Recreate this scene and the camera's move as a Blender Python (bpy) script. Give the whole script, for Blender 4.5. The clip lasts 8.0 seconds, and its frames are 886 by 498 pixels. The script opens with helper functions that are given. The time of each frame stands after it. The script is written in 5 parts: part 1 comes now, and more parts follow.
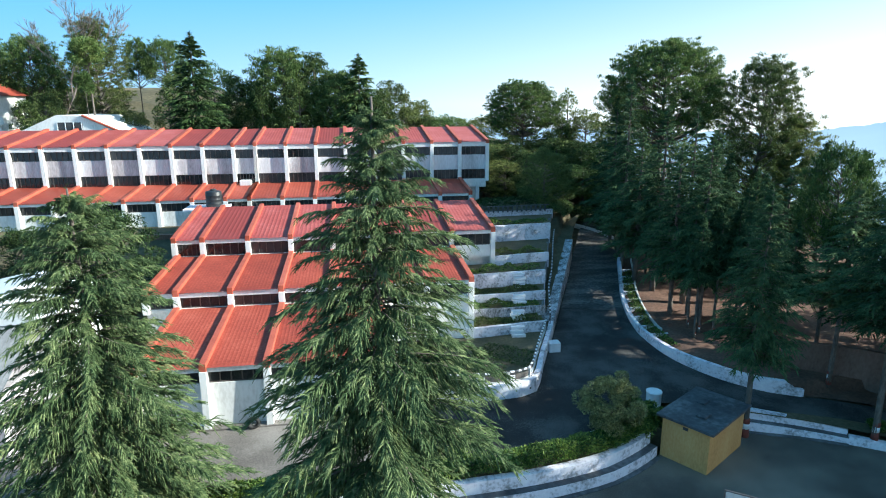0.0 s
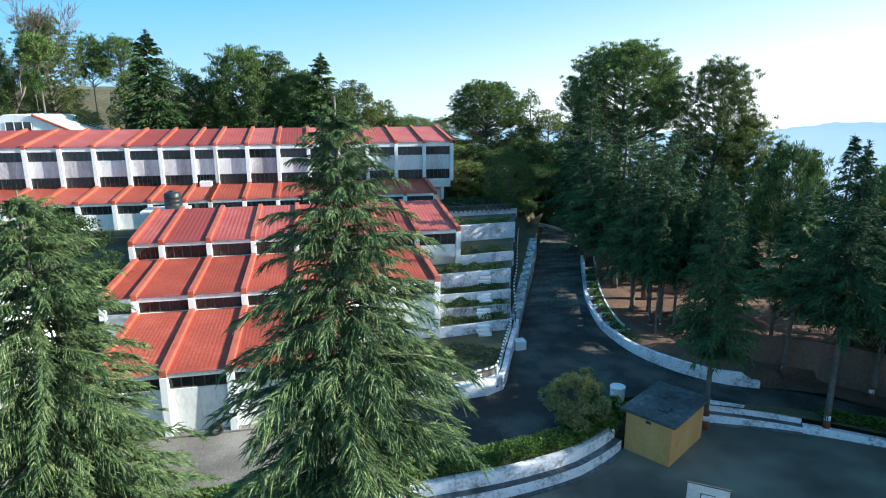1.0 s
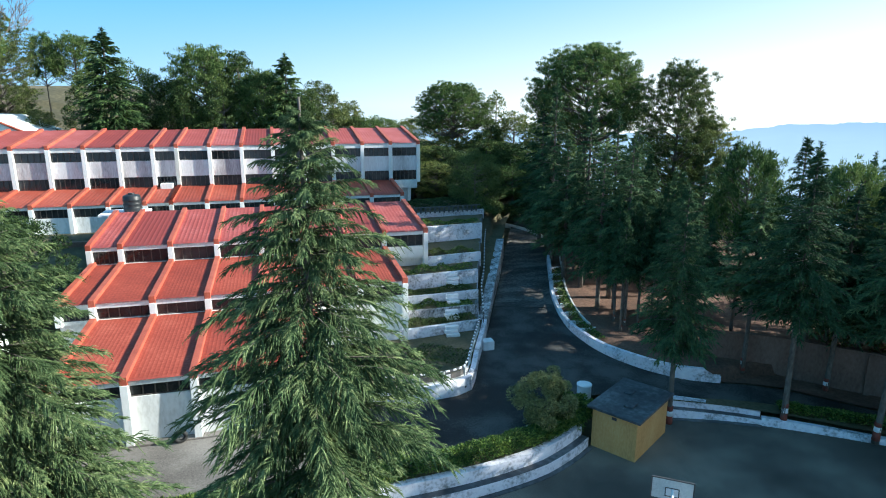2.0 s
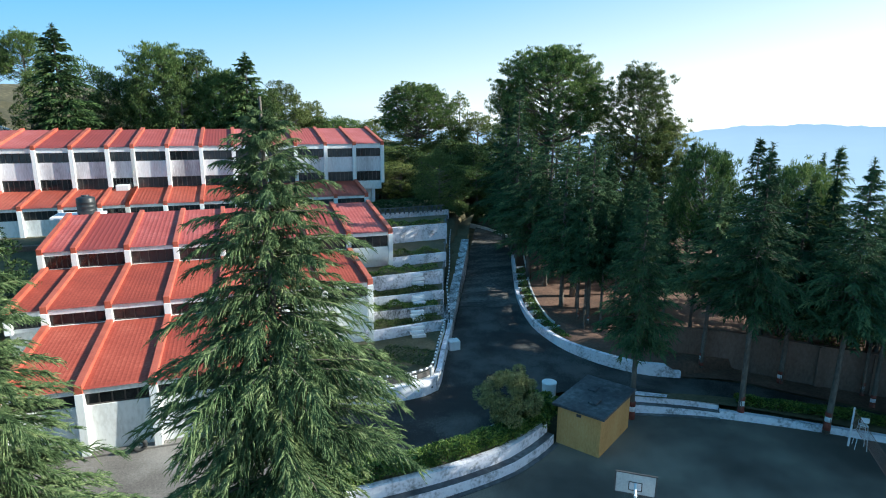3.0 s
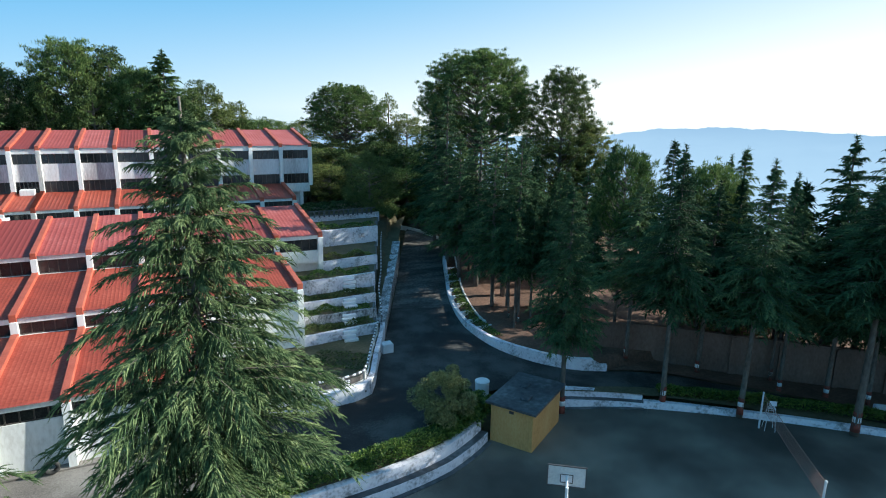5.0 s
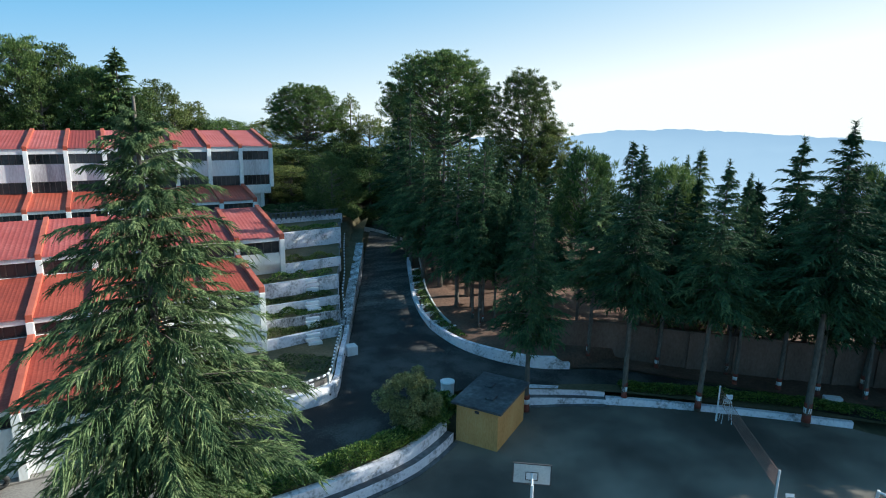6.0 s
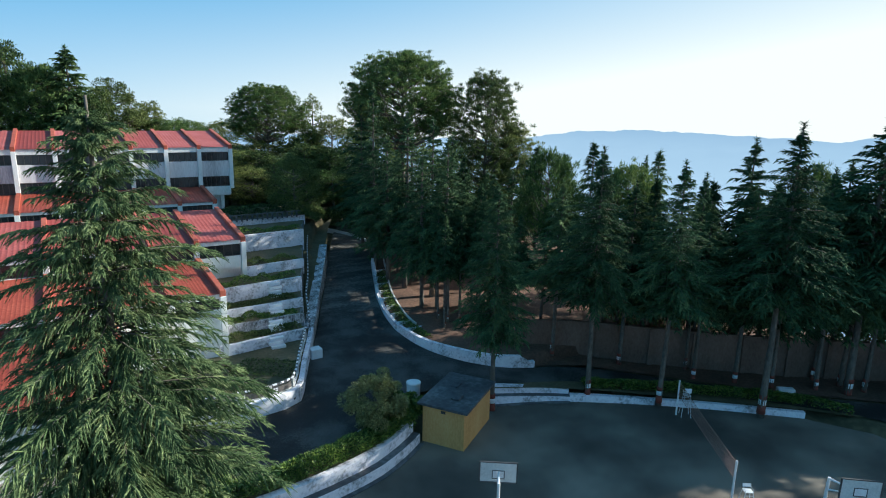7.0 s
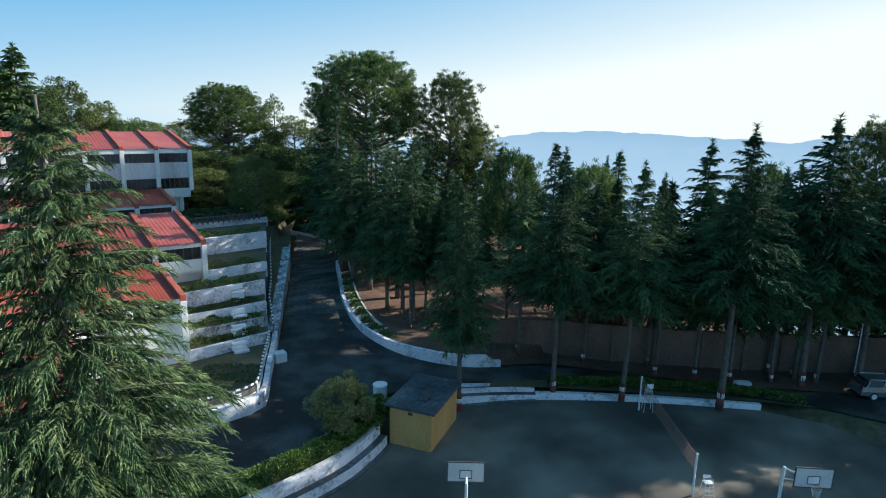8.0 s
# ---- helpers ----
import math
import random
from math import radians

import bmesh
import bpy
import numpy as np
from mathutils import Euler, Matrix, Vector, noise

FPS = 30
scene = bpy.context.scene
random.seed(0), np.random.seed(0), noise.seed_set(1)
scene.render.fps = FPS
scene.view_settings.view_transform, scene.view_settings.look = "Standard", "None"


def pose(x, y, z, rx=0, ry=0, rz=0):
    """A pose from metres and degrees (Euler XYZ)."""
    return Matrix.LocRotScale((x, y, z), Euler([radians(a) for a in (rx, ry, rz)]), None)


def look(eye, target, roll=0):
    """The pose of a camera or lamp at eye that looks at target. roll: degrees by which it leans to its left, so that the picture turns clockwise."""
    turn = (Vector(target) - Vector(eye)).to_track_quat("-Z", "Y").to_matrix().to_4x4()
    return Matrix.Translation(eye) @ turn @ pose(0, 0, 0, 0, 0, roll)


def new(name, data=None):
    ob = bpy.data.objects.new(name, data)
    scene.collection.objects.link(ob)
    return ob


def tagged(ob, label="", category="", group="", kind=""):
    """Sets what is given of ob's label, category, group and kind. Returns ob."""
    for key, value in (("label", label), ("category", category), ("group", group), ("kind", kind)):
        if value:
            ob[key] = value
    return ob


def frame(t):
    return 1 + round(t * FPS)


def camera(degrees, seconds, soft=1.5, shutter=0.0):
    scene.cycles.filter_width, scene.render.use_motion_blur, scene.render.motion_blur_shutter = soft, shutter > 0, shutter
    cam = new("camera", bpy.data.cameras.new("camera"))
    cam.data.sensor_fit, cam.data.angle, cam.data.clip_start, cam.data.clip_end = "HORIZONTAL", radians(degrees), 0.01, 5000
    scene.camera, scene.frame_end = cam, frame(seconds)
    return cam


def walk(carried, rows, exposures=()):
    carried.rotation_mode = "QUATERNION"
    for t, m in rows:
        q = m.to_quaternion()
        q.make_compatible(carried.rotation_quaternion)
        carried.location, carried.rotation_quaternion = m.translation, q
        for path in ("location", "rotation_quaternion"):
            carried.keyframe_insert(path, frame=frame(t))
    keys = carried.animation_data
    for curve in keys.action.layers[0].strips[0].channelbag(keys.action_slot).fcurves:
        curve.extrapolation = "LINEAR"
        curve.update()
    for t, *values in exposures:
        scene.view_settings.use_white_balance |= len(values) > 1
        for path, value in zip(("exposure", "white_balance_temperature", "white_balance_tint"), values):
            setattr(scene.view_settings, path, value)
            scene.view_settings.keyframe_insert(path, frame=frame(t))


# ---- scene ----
from mathutils import geometry

# The camera hovers about twenty metres over a school court and turns to the right.
cam = camera(72.97, 8.0, soft=1.05)
EYE = (0.0, 0.0, 20.0)
# seconds, turn to the right of +y, pitch, lean
ROWS = [
    (0.0, 8.90, -13.60, -0.20), (0.5, 10.49, -13.64, -0.13), (1.0, 12.29, -13.61, -0.06),
    (2.5, 17.14, -13.45, 0.26), (3.0, 18.92, -13.42, 0.39), (3.5, 20.52, -13.38, 0.50),
    (4.0, 22.33, -13.30, 0.64), (5.5, 27.37, -13.10, 0.93), (6.0, 29.19, -13.02, 1.06),
    (6.5, 30.82, -12.98, 1.12), (7.0, 32.67, -12.89, 1.22), (7.5, 34.27, -12.83, 1.26),
    (8.0, 36.07, -12.73, 1.35),
]


def aim(turn, pitch, lean):
    a, p = radians(turn), radians(pitch)
    way = Vector((math.sin(a) * math.cos(p), math.cos(a) * math.cos(p), math.sin(p)))
    return look(EYE, Vector(EYE) + 10 * way, lean)


walk(cam, [(t, aim(a, p, r)) for t, a, p, r in ROWS], exposures=[(0.0, 1.17, 6180, 2), (8.0, 0.74, 6330, 3)])

# ---- light ----
SUN_TURN, SUN_UP = 102.0, 26.0      # degrees clockwise from +y; above the horizon
world = bpy.data.worlds.new("sky")
scene.world = world
world.use_nodes = True
wn = world.node_tree.nodes
sky = wn.new("ShaderNodeTexSky")
sky.sky_type = "NISHITA"
sky.sun_disc = False
sky.sun_elevation, sky.sun_rotation = radians(SUN_UP), radians(SUN_TURN)
sky.altitude, sky.air_density, sky.dust_density, sky.ozone_density = 1900, 0.8, 0.9, 3.0
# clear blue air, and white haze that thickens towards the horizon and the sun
wl = world.node_tree.links


def calc(kind, a, b, limit=False):
    nd = wn.new("ShaderNodeMath")
    nd.operation, nd.use_clamp = kind, limit
    for k, v in enumerate((a, b)):
        if isinstance(v, (int, float)):
            nd.inputs[k].default_value = v
        else:
            wl.new(v, nd.inputs[k])
    return nd.outputs[0]


def blend(factor, first, second):
    nd = wn.new("ShaderNodeMix")
    nd.data_type = "RGBA"
    for key, v in (("Factor", factor), ("A", first), ("B", second)):
        if isinstance(v, (float, tuple)):
            nd.inputs[key].default_value = v
        else:
            wl.new(v, nd.inputs[key])
    return nd.outputs["Result"]


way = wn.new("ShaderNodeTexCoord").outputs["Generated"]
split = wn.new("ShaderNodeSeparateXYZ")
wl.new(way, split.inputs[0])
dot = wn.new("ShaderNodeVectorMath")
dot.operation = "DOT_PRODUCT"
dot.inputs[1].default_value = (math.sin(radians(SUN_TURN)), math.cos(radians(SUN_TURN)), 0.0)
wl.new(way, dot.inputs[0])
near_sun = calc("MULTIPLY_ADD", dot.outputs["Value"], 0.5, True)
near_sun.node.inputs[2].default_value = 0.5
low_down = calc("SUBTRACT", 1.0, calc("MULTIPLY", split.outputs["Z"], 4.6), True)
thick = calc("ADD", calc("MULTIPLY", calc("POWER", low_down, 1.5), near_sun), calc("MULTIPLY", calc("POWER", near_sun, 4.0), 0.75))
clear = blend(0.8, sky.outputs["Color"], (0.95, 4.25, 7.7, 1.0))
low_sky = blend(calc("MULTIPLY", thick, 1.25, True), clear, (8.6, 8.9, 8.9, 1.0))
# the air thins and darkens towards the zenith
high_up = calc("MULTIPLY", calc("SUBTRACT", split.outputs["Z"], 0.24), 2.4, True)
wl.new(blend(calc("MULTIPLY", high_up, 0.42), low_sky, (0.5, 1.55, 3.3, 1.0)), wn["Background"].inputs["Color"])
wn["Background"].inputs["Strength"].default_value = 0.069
sun = new("sun", bpy.data.lights.new("sun", "SUN"))
sun.data.energy, sun.data.angle, sun.data.color = 5.0, radians(0.6), (1.0, 0.955, 0.88)
a, e = radians(SUN_TURN), radians(SUN_UP)
sun.matrix_world = look((0, 0, 0), (-math.sin(a) * math.cos(e), -math.cos(a) * math.cos(e), -math.sin(e)))

# ---- materials ----


def material(name, colours, scale=1.0, rough=0.8, metal=0.0, bump=0.2, fine=14.0, island=0.0, leaf=0.0, spec=0.5, stretch=(1, 1, 1), obj=0.0, spread=0.2):
    """colours: dark, middle and light; scale: features a metre; island: variation from piece to piece; leaf: light let through."""
    m = bpy.data.materials.new(name)
    m.use_nodes = True
    nt = m.node_tree
    n, l = nt.nodes, nt.links
    b = n["Principled BSDF"]
    co = n.new("ShaderNodeTexCoord")
    mp = n.new("ShaderNodeMapping")
    mp.inputs["Scale"].default_value = stretch
    l.new(co.outputs["Object"], mp.inputs["Vector"])
    big, small = n.new("ShaderNodeTexNoise"), n.new("ShaderNodeTexNoise")
    for tex, s, d in ((big, scale, 4), (small, scale * fine, 3)):
        tex.inputs["Scale"].default_value, tex.inputs["Detail"].default_value = s, d
        l.new(mp.outputs["Vector"], tex.inputs["Vector"])
    mix = n.new("ShaderNodeMath")
    mix.operation = "MULTIPLY_ADD"
    mix.inputs[1].default_value = 0.45
    l.new(small.outputs["Fac"], mix.inputs[0])
    half = n.new("ShaderNodeMath")
    half.operation = "MULTIPLY"
    half.inputs[1].default_value = 0.55
    l.new(big.outputs["Fac"], half.inputs[0])
    l.new(half.outputs[0], mix.inputs[2])
    fac = mix
    for source, share in (("island", island), ("obj", obj)):
        if share:
            g = n.new("ShaderNodeNewGeometry") if source == "island" else n.new("ShaderNodeObjectInfo")
            out = g.outputs["Random Per Island"] if source == "island" else g.outputs["Random"]
            c = n.new("ShaderNodeMath")
            c.operation = "SUBTRACT"
            c.inputs[1].default_value = 0.5
            l.new(out, c.inputs[0])
            ad = n.new("ShaderNodeMath")
            ad.operation = "MULTIPLY_ADD"
            ad.inputs[1].default_value = share
            l.new(c.outputs[0], ad.inputs[0])
            l.new(fac.outputs[0], ad.inputs[2])
            fac = ad
    ramp = n.new("ShaderNodeValToRGB")
    ramp.color_ramp.elements[0].position, ramp.color_ramp.elements[1].position = 0.5 - spread, 0.5 + spread
    mid = ramp.color_ramp.elements.new(0.5)
    for el, c in zip((ramp.color_ramp.elements[0], mid, ramp.color_ramp.elements[2]), colours):
        el.color = (*c, 1)
    l.new(fac.outputs[0], ramp.inputs["Fac"])
    l.new(ramp.outputs["Color"], b.inputs["Base Color"])
    b.inputs["Roughness"].default_value, b.inputs["Metallic"].default_value = rough, metal
    b.inputs["Specular IOR Level"].default_value = spec
    if bump:
        bp = n.new("ShaderNodeBump")
        bp.inputs["Strength"].default_value, bp.inputs["Distance"].default_value = bump, 0.03
        l.new(small.outputs["Fac"], bp.inputs["Height"])
        l.new(bp.outputs["Normal"], b.inputs["Normal"])
    if leaf:
        tr = n.new("ShaderNodeBsdfTranslucent")
        l.new(ramp.outputs["Color"], tr.inputs["Color"])
        mx = n.new("ShaderNodeMixShader")
        mx.inputs["Fac"].default_value = leaf
        l.new(b.outputs[0], mx.inputs[1])
        l.new(tr.outputs[0], mx.inputs[2])
        l.new(mx.outputs[0], n["Material Output"].inputs["Surface"])
    return m


M_ROOF = material("red_roof_sheet", ((0.22, 0.036, 0.021), (0.32, 0.058, 0.033), (0.42, 0.098, 0.060)), 0.35, 0.55, bump=0.05, obj=0.3, spread=0.16)
M_ROOF_PALE = material("faded_red_roof_sheet", ((0.23, 0.040, 0.033), (0.33, 0.066, 0.055), (0.43, 0.13, 0.12)), 0.35, 0.6, bump=0.05, obj=0.5, spec=0.35)
M_BEAM = material("red_beam_paint", ((0.27, 0.050, 0.028), (0.40, 0.084, 0.046), (0.49, 0.13, 0.08)), 0.7, 0.6, bump=0.1, obj=0.15)
M_WHITE = material("white_wall_paint", ((0.55, 0.54, 0.51), (0.74, 0.74, 0.725), (0.80, 0.80, 0.79)), 0.5, 0.8, bump=0.08, stretch=(1, 1, 0.35))
M_STAIN = material("stained_wall_paint", ((0.34, 0.31, 0.32), (0.60, 0.57, 0.58), (0.74, 0.73, 0.74)), 0.9, 0.85, bump=0.1, stretch=(1, 1, 0.16), obj=0.25)
M_LIME = material("whitewashed_stone", ((0.26, 0.25, 0.26), (0.73, 0.70, 0.76), (0.83, 0.81, 0.85)), 0.9, 0.9, bump=0.6, fine=6, spread=0.15)
M_RUBBLE = material("limed_rubble_stone", ((0.08, 0.075, 0.072), (0.38, 0.36, 0.37), (0.78, 0.75, 0.79)), 1.6, 0.92, bump=0.9, fine=5, spread=0.13, stretch=(1, 1, 0.6))
M_GLASS = material("dark_window_glass", ((0.010, 0.012, 0.014), (0.022, 0.025, 0.028), (0.05, 0.05, 0.05)), 0.8, 0.12, bump=0.0, obj=0.5)
M_FRAME = material("dark_window_frame", ((0.03, 0.025, 0.02), (0.06, 0.05, 0.045), (0.09, 0.08, 0.07)), 2, 0.6, bump=0.0)
M_ASPHALT = material("asphalt", ((0.012, 0.0115, 0.0115), (0.022, 0.021, 0.0205), (0.085, 0.080, 0.074)), 0.35, 0.9, bump=0.12, fine=40, spread=0.085)
M_COURT = material("court_earth", ((0.052, 0.045, 0.038), (0.118, 0.100, 0.082), (0.235, 0.204, 0.165)), 0.16, 0.94, bump=0.0, fine=200, spread=0.095)
M_OLDROAD = material("worn_old_surface", ((0.022, 0.021, 0.020), (0.058, 0.054, 0.050), (0.16, 0.147, 0.132)), 0.5, 0.92, bump=0.4, fine=16, spread=0.11, stretch=(0.45, 1.6, 1))
M_YARD = material("worn_concrete", ((0.085, 0.073, 0.065), (0.155, 0.137, 0.123), (0.25, 0.228, 0.207)), 0.3, 0.9, bump=0.15, fine=60, spread=0.13)
M_SOIL = material("hill_ground", ((0.035, 0.034, 0.018), (0.090, 0.076, 0.040), (0.20, 0.155, 0.085)), 0.12, 0.95, bump=0.6, fine=12)
M_NEEDLE_SOIL = material("needle_covered_soil", ((0.07, 0.04, 0.028), (0.14, 0.075, 0.05), (0.22, 0.125, 0.085)), 0.4, 0.95, bump=0.6, fine=12)
M_TERRACE = material("terrace_soil", ((0.05, 0.05, 0.02), (0.10, 0.085, 0.045), (0.17, 0.13, 0.08)), 0.5, 0.95, bump=0.7, fine=10)
M_YELLOW = material("yellow_wall_paint", ((0.45, 0.225, 0.075), (0.62, 0.33, 0.115), (0.67, 0.41, 0.17)), 0.7, 0.8, bump=0.1, stretch=(1, 1, 0.4))
M_SLAB = material("weathered_concrete_slab", ((0.03, 0.034, 0.04), (0.075, 0.08, 0.088), (0.19, 0.20, 0.21)), 0.45, 0.6, bump=0.4, fine=8)
M_BARK = material("conifer_bark", ((0.06, 0.05, 0.042), (0.125, 0.105, 0.088), (0.20, 0.175, 0.15)), 1.2, 0.95, bump=0.8, fine=8, stretch=(1, 1, 0.3))
M_REDBAND = material("red_oxide_paint", ((0.13, 0.03, 0.02), (0.20, 0.045, 0.03), (0.25, 0.07, 0.05)), 2, 0.85, bump=0.3)
M_WHITEBAND = material("white_lime_paint", ((0.6, 0.58, 0.59), (0.77, 0.75, 0.77), (0.82, 0.81, 0.82)), 2, 0.85, bump=0.3)
M_BWALL = material("brown_boundary_wall", ((0.10, 0.06, 0.045), (0.17, 0.105, 0.08), (0.23, 0.15, 0.12)), 0.5, 0.9, bump=0.3, stretch=(1, 1, 0.5))
M_DEODAR = material("deodar_needles", ((0.026, 0.046, 0.019), (0.074, 0.115, 0.046), (0.23, 0.275, 0.12)), 1.1, 0.75, bump=0, fine=4, island=0.05, leaf=0.06, spec=0.12, spread=0.16)
M_CONIFER = material("dark_conifer_needles", ((0.019, 0.042, 0.020), (0.058, 0.106, 0.048), (0.15, 0.205, 0.085)), 0.8, 0.8, bump=0, fine=4, island=0.08, leaf=0.14, spec=0.08, obj=0.25)
M_HILLCON = material("hill_conifer_needles", ((0.015, 0.035, 0.012), (0.055, 0.10, 0.032), (0.14, 0.20, 0.065)), 0.7, 0.7, bump=0, fine=4, island=0.4, leaf=0.15, spec=0.15, obj=0.2)
M_PINE = material("pine_needles", ((0.030, 0.062, 0.018), (0.085, 0.142, 0.040), (0.19, 0.24, 0.075)), 0.6, 0.7, bump=0, fine=5, island=0.3, leaf=0.28, spec=0.2, obj=0.25)
M_DARKLEAF = material("dark_broad_leaves", ((0.018, 0.038, 0.012), (0.050, 0.088, 0.027), (0.13, 0.17, 0.052)), 0.6, 0.65, bump=0, fine=5, island=0.5, leaf=0.25, spec=0.2, obj=0.3)
M_OLIVE = material("olive_leaves", ((0.045, 0.068, 0.020), (0.105, 0.138, 0.042), (0.21, 0.225, 0.070)), 0.6, 0.65, bump=0, fine=5, island=0.35, leaf=0.25, spec=0.2, obj=0.3)
M_HEDGE = material("hedge_leaves", ((0.030, 0.068, 0.015), (0.085, 0.16, 0.032), (0.22, 0.29, 0.062)), 1.2, 0.5, bump=0, fine=5, island=0.6, leaf=0.3, spec=0.3)
M_BUSH = material("bush_leaves", ((0.075, 0.092, 0.03), (0.20, 0.215, 0.08), (0.37, 0.36, 0.155)), 0.9, 0.6, bump=0, fine=4, island=0.4, leaf=0.25)
M_BARE = material("grey_twigs", ((0.10, 0.075, 0.06), (0.18, 0.14, 0.115), (0.27, 0.22, 0.19)), 1.5, 0.9, bump=0)
M_METAL = material("white_painted_steel", ((0.55, 0.56, 0.58), (0.70, 0.71, 0.73), (0.78, 0.79, 0.80)), 2, 0.45, bump=0.05)
M_DARKMETAL = material("dark_steel", ((0.03, 0.03, 0.035), (0.06, 0.06, 0.065), (0.1, 0.1, 0.1)), 2, 0.5, bump=0.05)
M_BOARD = material("clear_acrylic_board", ((0.42, 0.44, 0.45), (0.56, 0.58, 0.58), (0.66, 0.67, 0.67)), 0.8, 0.15, bump=0)
M_NET = material("worn_net_cord", ((0.25, 0.12, 0.10), (0.36, 0.20, 0.16), (0.45, 0.30, 0.24)), 3, 0.9, bump=0)
M_ORANGE = material("orange_rim", ((0.4, 0.10, 0.03), (0.5, 0.14, 0.04), (0.55, 0.2, 0.08)), 3, 0.5, bump=0)
M_TANK = material("black_plastic", ((0.012, 0.014, 0.016), (0.02, 0.023, 0.026), (0.04, 0.042, 0.045)), 2, 0.45, bump=0.05)
M_CAR = material("silver_car_paint", ((0.20, 0.21, 0.22), (0.26, 0.27, 0.28), (0.32, 0.33, 0.34)), 0.5, 0.28, metal=0.6, bump=0)
M_RUBBER = material("rubber", ((0.015, 0.015, 0.015), (0.025, 0.025, 0.025), (0.04, 0.04, 0.04)), 3, 0.85, bump=0.1)
M_LAMP = material("car_lamp_red", ((0.3, 0.02, 0.02), (0.4, 0.03, 0.03), (0.45, 0.05, 0.05)), 3, 0.2, bump=0)
M_GREYROOF = material("grey_roof_tile", ((0.16, 0.16, 0.16), (0.27, 0.27, 0.27), (0.38, 0.38, 0.37)), 1.0, 0.85, bump=0.3, obj=0.3)
M_BLUE = material("blue_sheet_roof", ((0.02, 0.07, 0.11), (0.03, 0.10, 0.15), (0.05, 0.14, 0.19)), 0.5, 0.5, bump=0.05)
M_RAIL = material("dirty_white_rail", ((0.35, 0.35, 0.34), (0.55, 0.55, 0.53), (0.68, 0.68, 0.66)), 2, 0.85, bump=0.2)


def painted_haze(name, low, high, z0, z1):
    """A far slope, its haze painted in as a glowing colour ramp by height."""
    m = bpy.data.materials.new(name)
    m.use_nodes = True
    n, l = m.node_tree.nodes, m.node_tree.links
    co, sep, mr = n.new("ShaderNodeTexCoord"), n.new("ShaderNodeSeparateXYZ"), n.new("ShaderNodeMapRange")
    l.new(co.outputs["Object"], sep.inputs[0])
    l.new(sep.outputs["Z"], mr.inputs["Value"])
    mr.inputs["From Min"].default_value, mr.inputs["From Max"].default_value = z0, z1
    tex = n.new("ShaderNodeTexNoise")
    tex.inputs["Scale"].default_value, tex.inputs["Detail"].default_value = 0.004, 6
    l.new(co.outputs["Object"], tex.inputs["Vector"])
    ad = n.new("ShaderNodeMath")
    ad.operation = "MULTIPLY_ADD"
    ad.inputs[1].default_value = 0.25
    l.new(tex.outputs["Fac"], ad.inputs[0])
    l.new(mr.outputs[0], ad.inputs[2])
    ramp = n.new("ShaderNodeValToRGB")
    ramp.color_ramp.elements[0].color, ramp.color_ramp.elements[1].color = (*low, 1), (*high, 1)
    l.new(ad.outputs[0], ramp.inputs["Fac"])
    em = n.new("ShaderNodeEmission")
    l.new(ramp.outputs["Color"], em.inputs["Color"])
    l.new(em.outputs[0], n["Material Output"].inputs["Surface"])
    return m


M_FAR = painted_haze("glowing_haze_ridge", (0.30, 0.42, 0.55), (0.20, 0.31, 0.45), -190, -10)

# ---- helpers of this scene ----


def thing(name, at, label, category, group="", kind=""):
    ob = new(name)
    ob.empty_display_size = 0.3
    ob.location = at
    return tagged(ob, label, category, group, kind)


def put(name, data, parent=None, at=(0, 0, 0), rot=(0, 0, 0), label=""):
    """An object on given mesh data, in the parent's own axes."""
    ob = new(name, data)
    ob.location, ob.rotation_euler = at, rot
    if parent is not None:
        ob.parent = parent
    return tagged(ob, label)


def mesh_of(name, bm, mat, smooth=False):
    me = bpy.data.meshes.new(name)
    bm.to_mesh(me)
    bm.free()
    me.materials.append(mat)
    if smooth:
        me.polygons.foreach_set("use_smooth", [True] * len(me.polygons))
    return me


def part(name, bm, mat, parent=None, label="", at=(0, 0, 0), rot=(0, 0, 0), smooth=False):
    return put(name, mesh_of(name, bm, mat, smooth), parent, at, rot, label)


def box(bm, x0, x1, y0, y1, z0, z1, bevel=0.0, top=None):
    """A box; top shrinks or moves its upper face: (x0, x1, y0, y1)."""
    t = top or (x0, x1, y0, y1)
    v = [bm.verts.new(p) for p in ((x0, y0, z0), (x1, y0, z0), (x1, y1, z0), (x0, y1, z0),
                                   (t[0], t[2], z1), (t[1], t[2], z1), (t[1], t[3], z1), (t[0], t[3], z1))]
    fs = [bm.faces.new([v[i] for i in q]) for q in ((3, 2, 1, 0), (4, 5, 6, 7), (0, 1, 5, 4), (1, 2, 6, 5), (2, 3, 7, 6), (3, 0, 4, 7))]
    if bevel:
        edges = list({e for f in fs for e in f.edges})
        bmesh.ops.bevel(bm, geom=edges, offset=bevel, segments=1, affect="EDGES")
    return bm


def boxmesh(*args, **kw):
    return box(bmesh.new(), *args, **kw)


